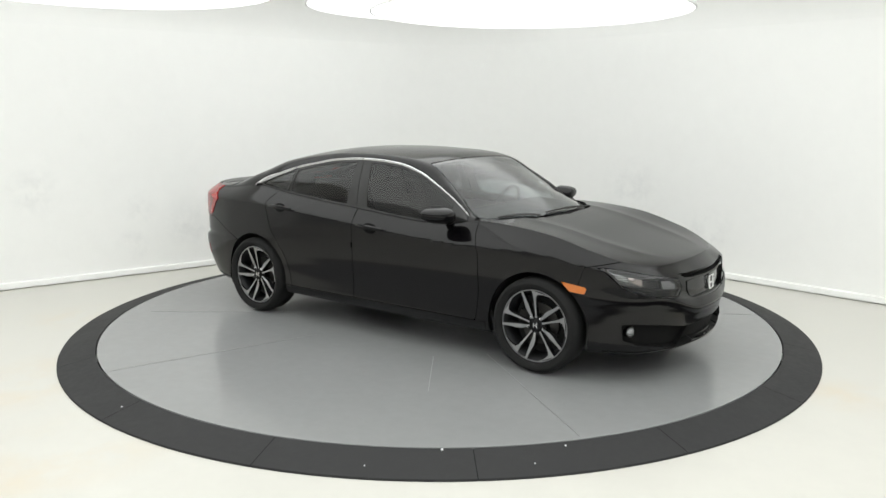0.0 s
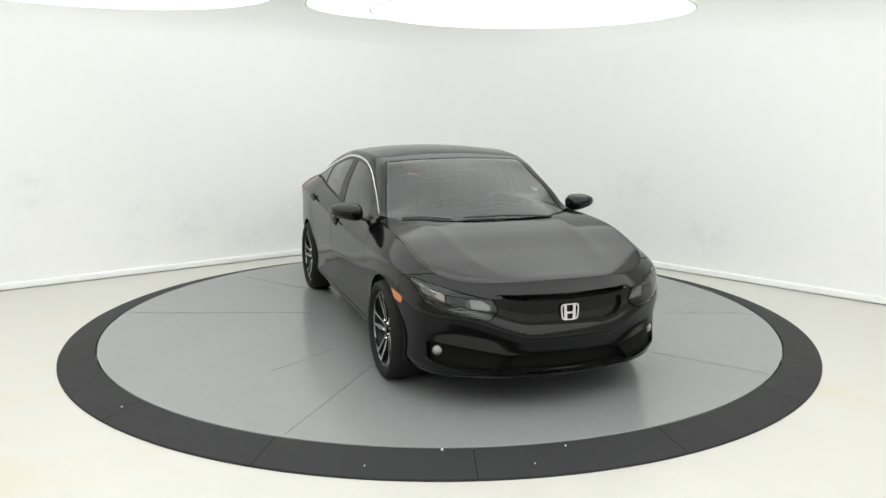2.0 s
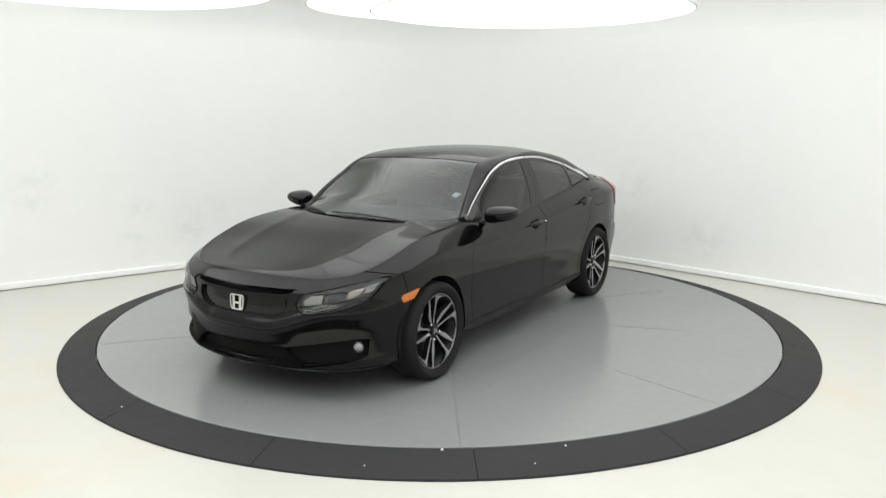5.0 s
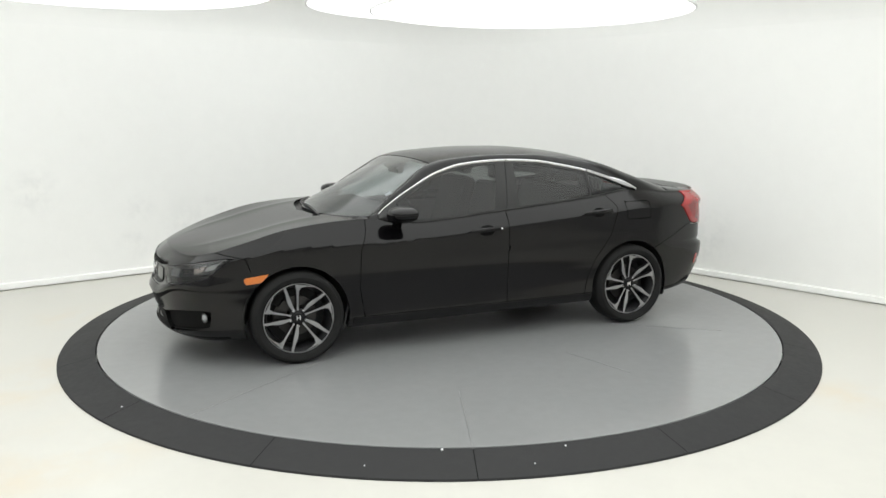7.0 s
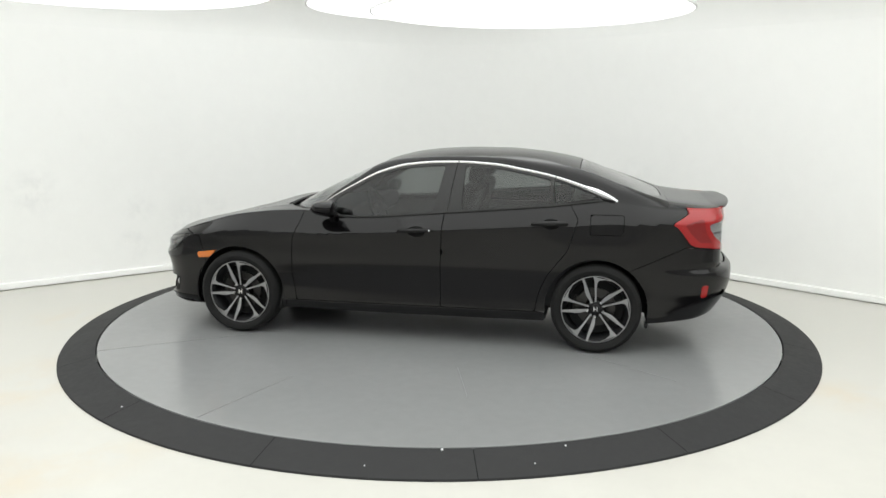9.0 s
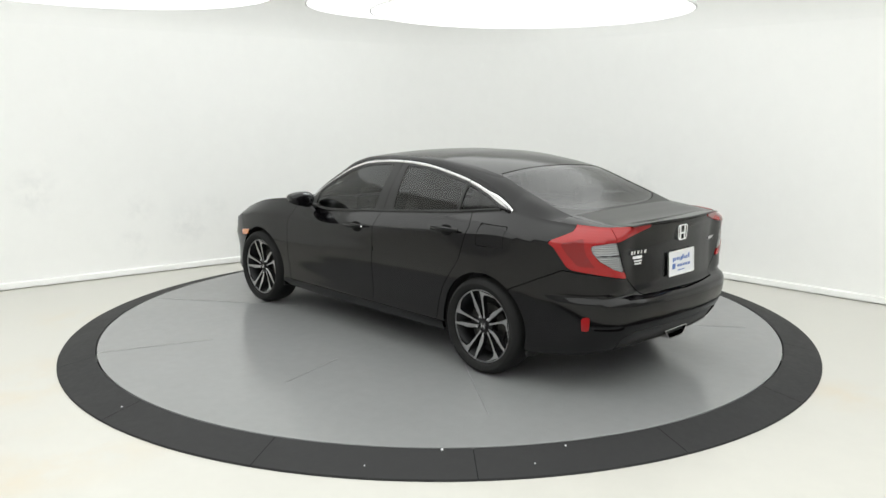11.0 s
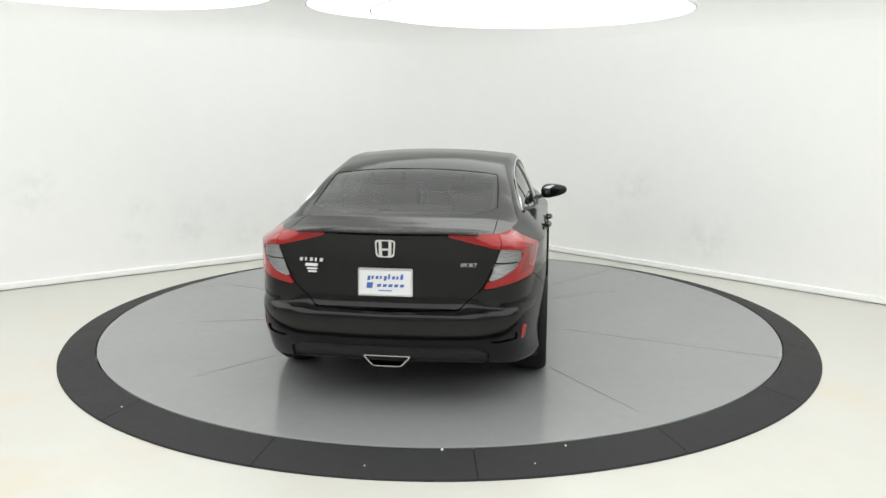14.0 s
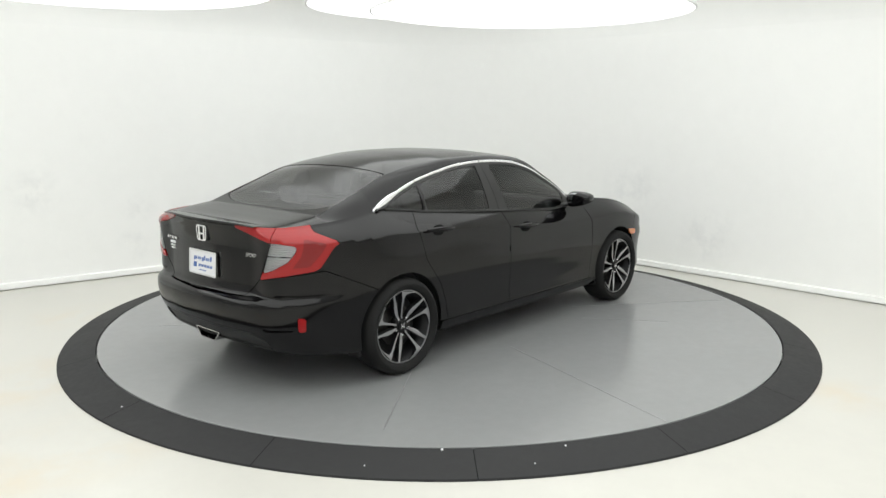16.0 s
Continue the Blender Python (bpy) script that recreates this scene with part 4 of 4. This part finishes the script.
def badge(m, w, h, parent):
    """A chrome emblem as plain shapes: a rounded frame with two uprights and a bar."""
    bm = bmesh.new()
    o = rounded([(-w, h), (w, h), (w * 0.86, -h), (-w * 0.86, -h)], w * 0.4)
    i = rounded([(-w * 0.84, h * 0.84), (w * 0.84, h * 0.84), (w * 0.72, -h * 0.84), (-w * 0.72, -h * 0.84)], w * 0.34)
    ring_plate(o, i, m, 0.01, bm)
    for s in (-1, 1):
        q = [(s * w * 0.62, h * 0.86), (s * w * 0.34, h * 0.86), (s * w * 0.27, -h * 0.86), (s * w * 0.60, -h * 0.86)]
        prism(bm, q if s > 0 else q[::-1], m, 0.009)
    prism(bm, [(-w * 0.36, h * 0.02), (w * 0.36, h * 0.02), (w * 0.32, -h * 0.22), (-w * 0.32, -h * 0.22)], m, 0.008)
    ob = part("emblem", bm, CHROME, parent, "chrome emblem")
    return ob


badge(Matrix.Translation((-2.288, 0, 0.960)) @ facing_rear, 0.06, 0.05, trunk)
badge(Matrix.Translation((2.214, 0, 0.580)) @ facing_front @ Matrix.Rotation(-0.06, 4, "X"), 0.061, 0.048, grille_part)

# boot spoiler: a thin lip with a sharp trailing edge
bm = bmesh.new()
rows = []
for y in np.linspace(-0.52, 0.52, 41):
    w = 1 - abs(y / 0.52) ** 6
    bow = -0.05 * (y / 0.52) ** 2
    x0, x1, h = -2.16 - bow * 0.6, -2.335 - bow * 1.5, 0.012 * w + 0.002
    zc = float(crv(DECK_Z, x0)) - 0.006 * abs(y / 0.52) ** 4
    rows.append([bm.verts.new(p) for p in ((x0, y, zc - 0.004), (x0 - 0.06, y, zc + 0.3 * h), (x0 - 0.12, y, zc + 0.8 * h), (x1, y, zc + h), (x1 - 0.004, y, zc + 0.8 * h - 0.006), (x1 + 0.03, y, zc - 0.014), (x1 + 0.08, y, zc - 0.018))])
for p, q in zip(rows, rows[1:]):
    for k in range(len(p) - 1):
        bm.faces.new((p[k], p[k + 1], q[k + 1], q[k]))
part("spoiler", bm, PAINT, trunk, "black boot lip spoiler")

# licence plate, frame and its plain bars
m = Matrix.Translation((-2.29, 0, 0.768)) @ facing_rear @ Matrix.Rotation(-0.06, 4, "X")
bm = bmesh.new()
ring_plate(rounded([(-0.158, 0.08), (0.158, 0.08), (0.158, -0.08), (-0.158, -0.08)], 0.012), rounded([(-0.150, 0.070), (0.150, 0.070), (0.150, -0.070), (-0.150, -0.070)], 0.008), m, 0.012, bm)
pf = part("plate_frame", bm, CHROME, trunk, "bright plate frame")
bm = bmesh.new()
prism(bm, rounded([(-0.152, 0.075), (0.152, 0.075), (0.152, -0.075), (-0.152, -0.075)], 0.01), m, 0.007)
pl = part("licence_plate", bm, WHITE, trunk, "white dealer plate with blue bars")


def bars(items, m, material, parent):
    for x0, x1, y0, y1 in items:
        bm = bmesh.new()
        prism(bm, [(x0, y0), (x1, y0), (x1 + 0.004, y1), (x0 + 0.004, y1)], m, 0.0095)
        part("printed_bar", bm, material, parent, smooth=False)


bars([(-0.105 + 0.0237 * k, -0.090 + 0.0237 * k - 0.004 * (k % 2), 0.016 - 0.008 * (k in (0, 4)), 0.034 + 0.012 * (k in (5, 8))) for k in range(9)], m, BLUE, pl)
bars([(-0.05 + 0.033 * k, -0.028 + 0.033 * k, -0.028, -0.012) for k in range(5)], m, BLUE, pl)
bars([(-0.11, -0.076, -0.036, -0.004), (-0.045, 0.035, -0.052, -0.047)], m, BLUE, pl)
TRUNK_PTS = np.concatenate(trunk_face)[:, :3]


def rear_x(y, z):
    """How far back the boot's face stands at a height and a distance from the middle."""
    d = (TRUNK_PTS[:, 1] - abs(y)) ** 2 + (TRUNK_PTS[:, 2] - z) ** 2
    return float(TRUNK_PTS[int(np.argmin(d)), 0])


def on_boot(y, z, lift=0.0):
    """Picture plane laid on the boot's face at a place."""
    slope = (rear_x(y + 0.04, z) - rear_x(y - 0.04, z)) / 0.08
    return Matrix.Translation((rear_x(y, z) - lift, y, z)) @ Matrix.Rotation(-math.atan(slope), 4, "Z") @ facing_rear


for k in range(5):
    bars([(-0.010, 0.009 - 0.006 * (k in (1, 3)), -0.010, 0.010)], on_boot(0.505 - 0.031 * k, 0.880), CHROME, trunk)
for y, z, w, h in ((0.445, 0.848, 0.038, 0.008), (0.442, 0.826, 0.032, 0.004), (0.440, 0.809, 0.026, 0.004)):
    bars([(-w, w, -h, h)], on_boot(y, z), WHITE, trunk)


def word(text, size, m, material, parent, name="lettering"):
    c = bpy.data.curves.new(name, "FONT")
    c.body, c.size, c.extrude, c.align_x, c.shear = text, size, 0.006, "CENTER", 0.3
    tmp = new(name + "_outline", c)
    me = bpy.data.meshes.new_from_object(tmp.evaluated_get(bpy.context.evaluated_depsgraph_get()))
    bpy.data.objects.remove(tmp)
    me.transform(m)
    me.materials.clear()
    me.materials.append(material)
    ob = new(name, me)
    ob.parent = parent
    return tagged(ob, "chrome lettering")


word("SPORT", 0.031, on_boot(-0.463, 0.858, 0.001), CHROME, trunk)


# wheels
def wheel():
    """The near left wheel round its own centre, face towards +y."""
    bm = bmesh.new()
    lathe(bm, ((0.242, 0.075), (0.247, 0.082), (0.245, 0.086), (0.235, 0.080), (0.218, 0.06), (0.205, 0.02), (0.20, -0.06), (0.225, -0.11)), 72)
    w = part("wheel", bm, POCKET, car, "black alloy wheel with machined spokes")
    bm = bmesh.new()
    lathe(bm, ((0.243, 0.080), (0.249, 0.097), (0.266, 0.110), (0.288, 0.114), (0.306, 0.104), (0.317, 0.084), (0.3215, 0.06), (0.322, 0.0), (0.3215, -0.06), (0.31, -0.10), (0.28, -0.115), (0.24, -0.10), (0.228, -0.08)), 96)
    part("tyre", bm, RUBBER, w, "black rubber tyre")
    bm = bmesh.new()
    lathe(bm, ((0.2475, 0.0835), (0.2435, 0.0885), (0.239, 0.0885), (0.237, 0.082)), 96)
    part("rim_lip", bm, ALLOY, w, "machined rim edge")

    def spoke(pts):
        bm = bmesh.new()
        n = len(pts)
        def row(lift, inset):
            c = [Vector((r * math.cos(radians(a)), 0, r * math.sin(radians(a)))) for r, a in pts]
            mid = sum(c, Vector()) / n
            return [bm.verts.new(p + (mid - p).normalized() * inset + Vector((0, lift + 0.060 + 0.030 * min(1, p.length / 0.22) ** 2, 0))) for p in c]
        lo, hi = row(-0.035, -0.003), row(0.0, 0.0)
        bm.faces.new(hi)
        for i in range(n):
            j = (i + 1) % n
            bm.faces.new((lo[i], lo[j], hi[j], hi[i]))
        ob = part("spoke", bm, ALLOY, w, "machined twin spoke", smooth=False)
        ob.data.materials.append(POCKET)
        for poly in ob.data.polygons:
            poly.material_index = 0 if abs(poly.normal.y) > 0.7 else 1
        return ob
    for k in range(5):
        a = 72 * k + 90
        spoke([(0.05, a - 9), (0.05, a + 7), (0.085, a + 3), (0.13, a + 2), (0.19, a + 2), (0.213, a + 5), (0.227, a + 16), (0.233, a + 25), (0.240, a + 26), (0.240, a - 5), (0.19, a - 3.5), (0.13, a - 4), (0.085, a - 4.5)])
        spoke([(0.05, a + 32), (0.05, a + 50), (0.085, a + 49.5), (0.13, a + 51), (0.19, a + 51), (0.240, a + 51), (0.240, a + 47), (0.19, a + 45), (0.145, a + 39.5), (0.11, a + 36), (0.085, a + 36)])
    bm = bmesh.new()
    lathe(bm, ((0.062, 0.02), (0.060, 0.048), (0.05, 0.054), (0.033, 0.060), (0.031, 0.069), (0.0001, 0.071)), 40)
    hub = part("hub", bm, POCKET, w, "black hub and cap")
    bm = bmesh.new()
    for s in (-1, 1):
        bm_box(bm, (0.007, 0.004, 0.034), Matrix.Translation((s * 0.011, 0.072, 0)))
    bm_box(bm, (0.02, 0.004, 0.007), Matrix.Translation((0, 0.072, 0)))
    part("cap_emblem", bm, CHROME, w, "silver cap emblem", smooth=False)
    for k in range(5):
        a = radians(72 * k + 54)
        bm = bmesh.new()
        lathe(bm, ((0.010, 0.04), (0.010, 0.068), (0.007, 0.073), (0.0001, 0.074)), 6)
        bmesh.ops.translate(bm, vec=(0.060 * math.cos(a), 0, 0.060 * math.sin(a)), verts=bm.verts)
        part("lug_nut", bm, CHROME, w, "chrome lug nut")
    bm = bmesh.new()
    lathe(bm, ((0.07, 0.02), (0.075, 0.006), (0.14, 0.004), (0.14, -0.018), (0.07, -0.018)), 56)
    part("brake_disc", bm, STEEL, w, "grey steel brake disc")
    bm = bmesh.new()
    lathe(bm, ((0.10, 0.014), (0.16, 0.016), (0.165, -0.02), (0.10, -0.02), (0.10, 0.014)), 10, "y", (radians(-20), radians(30)))
    part("brake_caliper", bm, STEEL, w, "grey brake caliper")
    bm = bmesh.new()
    lathe(bm, ((0.0001, -0.03), (0.205, -0.03)), 32)
    part("backing", bm, LINER, w)
    return w


near = wheel()
WHEEL_Y = 0.797
near.matrix_basis = pose(WHEEL_X, WHEEL_Y, 0.3225)
copy_thing(near, pose(REAR_X, WHEEL_Y, 0.3225, 0, 0, 0))
copy_thing(near, pose(WHEEL_X, -WHEEL_Y, 0.3225, 0, 0, 180))
copy_thing(near, pose(REAR_X, -WHEEL_Y, 0.3225, 0, 0, 180))

# wheel wells, floor pan, mud flaps
for side in SIDES:
    for x in (WHEEL_X, REAR_X):
        bm = bmesh.new()
        lathe(bm, ((0.372, 0.86), (0.372, 0.50), (0.0001, 0.50)), 32, "y", (radians(-16), radians(196)))
        bmesh.ops.translate(bm, vec=(x, 0, ARCH_Z), verts=bm.verts)
        sided("wheel_well", bm, LINER, car, side)
        bm = bmesh.new()
        xf = x - (0.345 if x > 0 else 0.385)
        prism(bm, rounded([(-0.10, 0.17), (0.035, 0.17), (0.04, -0.10), (-0.085, -0.115)], 0.02), Matrix(((0, 0, 1, xf), (1, 0, 0, 0.815), (0, 1, 0, 0.29), (0, 0, 0, 1))) @ Matrix.Rotation(radians(-14), 4, "X"), 0.012)
        sided("mud_flap", bm, BLACK, car, side, "black moulded mud flap")
bm = bmesh.new()
bm_box(bm, (1.90, 1.60, 0.10), Matrix.Translation((0.0, 0, 0.25)), 0.03)
part("floor_pan", bm, LINER, car, "dark underside")
bm = bmesh.new()
bm_box(bm, (0.60, 1.25, 0.16), Matrix.Translation((-1.93, 0, 0.40)), 0.04)
part("boot_floor", bm, LINER, car, "dark underside of the boot")
bm = bmesh.new()
bm_box(bm, (0.42, 1.15, 0.30), Matrix.Translation((1.86, 0, 0.37)), 0.04)
part("engine_tray", bm, LINER, car, "dark underside of the engine bay")

# cabin
bm = bmesh.new()
for s in (-1, 1):
    bm_box(bm, (2.25, 0.03, 0.60), Matrix.Translation((-0.22, s * 0.735, 0.60)))
bm_box(bm, (0.05, 1.4, 0.6), Matrix.Translation((0.93, 0, 0.6)))
bm_box(bm, (2.3, 1.4, 0.05), Matrix.Translation((-0.2, 0, 0.33)))
part("cabin_tub", bm, TRIM_DARK, car, "dark cabin lining", smooth=False)
bm = bmesh.new()
bm_box(bm, (0.46, 1.42, 0.14), pose(0.70, 0, 0.90, 0, 5, 0), 0.05, 3)
dash = part("dashboard", bm, TRIM_DARK, car, "dark grey dashboard")
bm = bmesh.new()
bm_box(bm, (0.62, 1.12, 0.03), pose(-1.55, 0, 1.02, 0, 0, 0), 0.01)
part("parcel_shelf", bm, TRIM_DARK, car, "dark parcel shelf")
bm = bmesh.new()
lathe(bm, [(0.178 + 0.014 * math.cos(w), 0.014 * math.sin(w)) for w in np.linspace(0, 2 * math.pi, 9)], 40, "x")
bm_box(bm, (0.03, 0.32, 0.05), Matrix(), 0.01)
bm_box(bm, (0.04, 0.12, 0.12), Matrix(), 0.02)
bmesh.ops.transform(bm, matrix=pose(0.36, 0.36, 0.93, 0, 24, 0), verts=bm.verts)
part("steering_wheel", bm, TRIM_DARK, car, "black steering wheel")
bm = bmesh.new()
bm_box(bm, (0.05, 0.24, 0.06), pose(0.33, 0, 1.245, 0, -20, 0), 0.02, 3)
part("inner_mirror", bm, BLACK, car, "black rear-view mirror")
bm = bmesh.new()
bm_box(bm, (0.10, 0.30, 0.03), pose(0.335, 0, 1.285, 0, 25, 0), 0.012)
part("sensor_cover", bm, BLACK, car, "black camera cover behind the glass")


def seat(x, y, width, height, head=True):
    bm = bmesh.new()
    bm_box(bm, (0.50, width, 0.16), pose(x, y, 0.52, 0, -6, 0), 0.05, 3)
    s = part("seat", bm, SEAT, car, "dark cloth seat")
    bm = bmesh.new()
    bm_box(bm, (0.14, width, height), pose(x - 0.27 - 0.10, y, 0.56 + height / 2, 0, -16, 0), 0.06, 3)
    part("backrest", bm, SEAT, s)
    if head:
        bm = bmesh.new()
        bm_box(bm, (0.10, 0.26, 0.19), pose(x - 0.49, y, 0.66 + height, 0, -14, 0), 0.045, 3)
        part("headrest", bm, SEAT, s)


for y in (0.36, -0.36):
    seat(0.05, y, 0.50, 0.60)
seat(-0.80, 0, 1.25, 0.52, False)
for y in (0.38, -0.38):
    bm = bmesh.new()
    bm_box(bm, (0.10, 0.25, 0.13), pose(-1.29, y, 1.10, 0, -14, 0), 0.04, 3)
    part("rear_headrest", bm, SEAT, car, "dark rear headrest")

# wipers and the small sticker
for a, b in (((1.07, 0.45, 0.955), (1.045, -0.22, 0.972)), ((1.04, -0.30, 0.960), (0.885, -0.62, 0.965))):
    bm = bmesh.new()
    sweep(bm, [tuple(Vector(a).lerp(Vector(b), t) + Vector((0.02, 0, 0.014 + 0.01 * math.sin(math.pi * t)))) for t in np.linspace(0, 1, 9)], 0.009, 6, 0.8)
    part("wiper", bm, BLACK, car, "black windscreen wiper")
stick = Vector((0.592, 0.56, 1.113))
bm = bmesh.new()
bm_box(bm, (0.05, 0.045, 0.003), Matrix.Translation(stick) @ pose(0, 0, 0, -12, 26, -8), 0.0)
part("sticker", bm, WHITE, windscreen, "small white windscreen sticker", smooth=False)


# ---- movement ----
OFFSET = Vector((0.062, -0.002, 0.0))
def motions():
    rows_car, rows_disc = [], []
    for t, a in TURNS:
        m = pose(0, 0, 0, 0, 0, a)
        rows_disc.append((t, m))
        rows_car.append((t, m @ Matrix.Translation(OFFSET)))
    walk(disc, rows_disc)
    walk(car, rows_car)


motions()
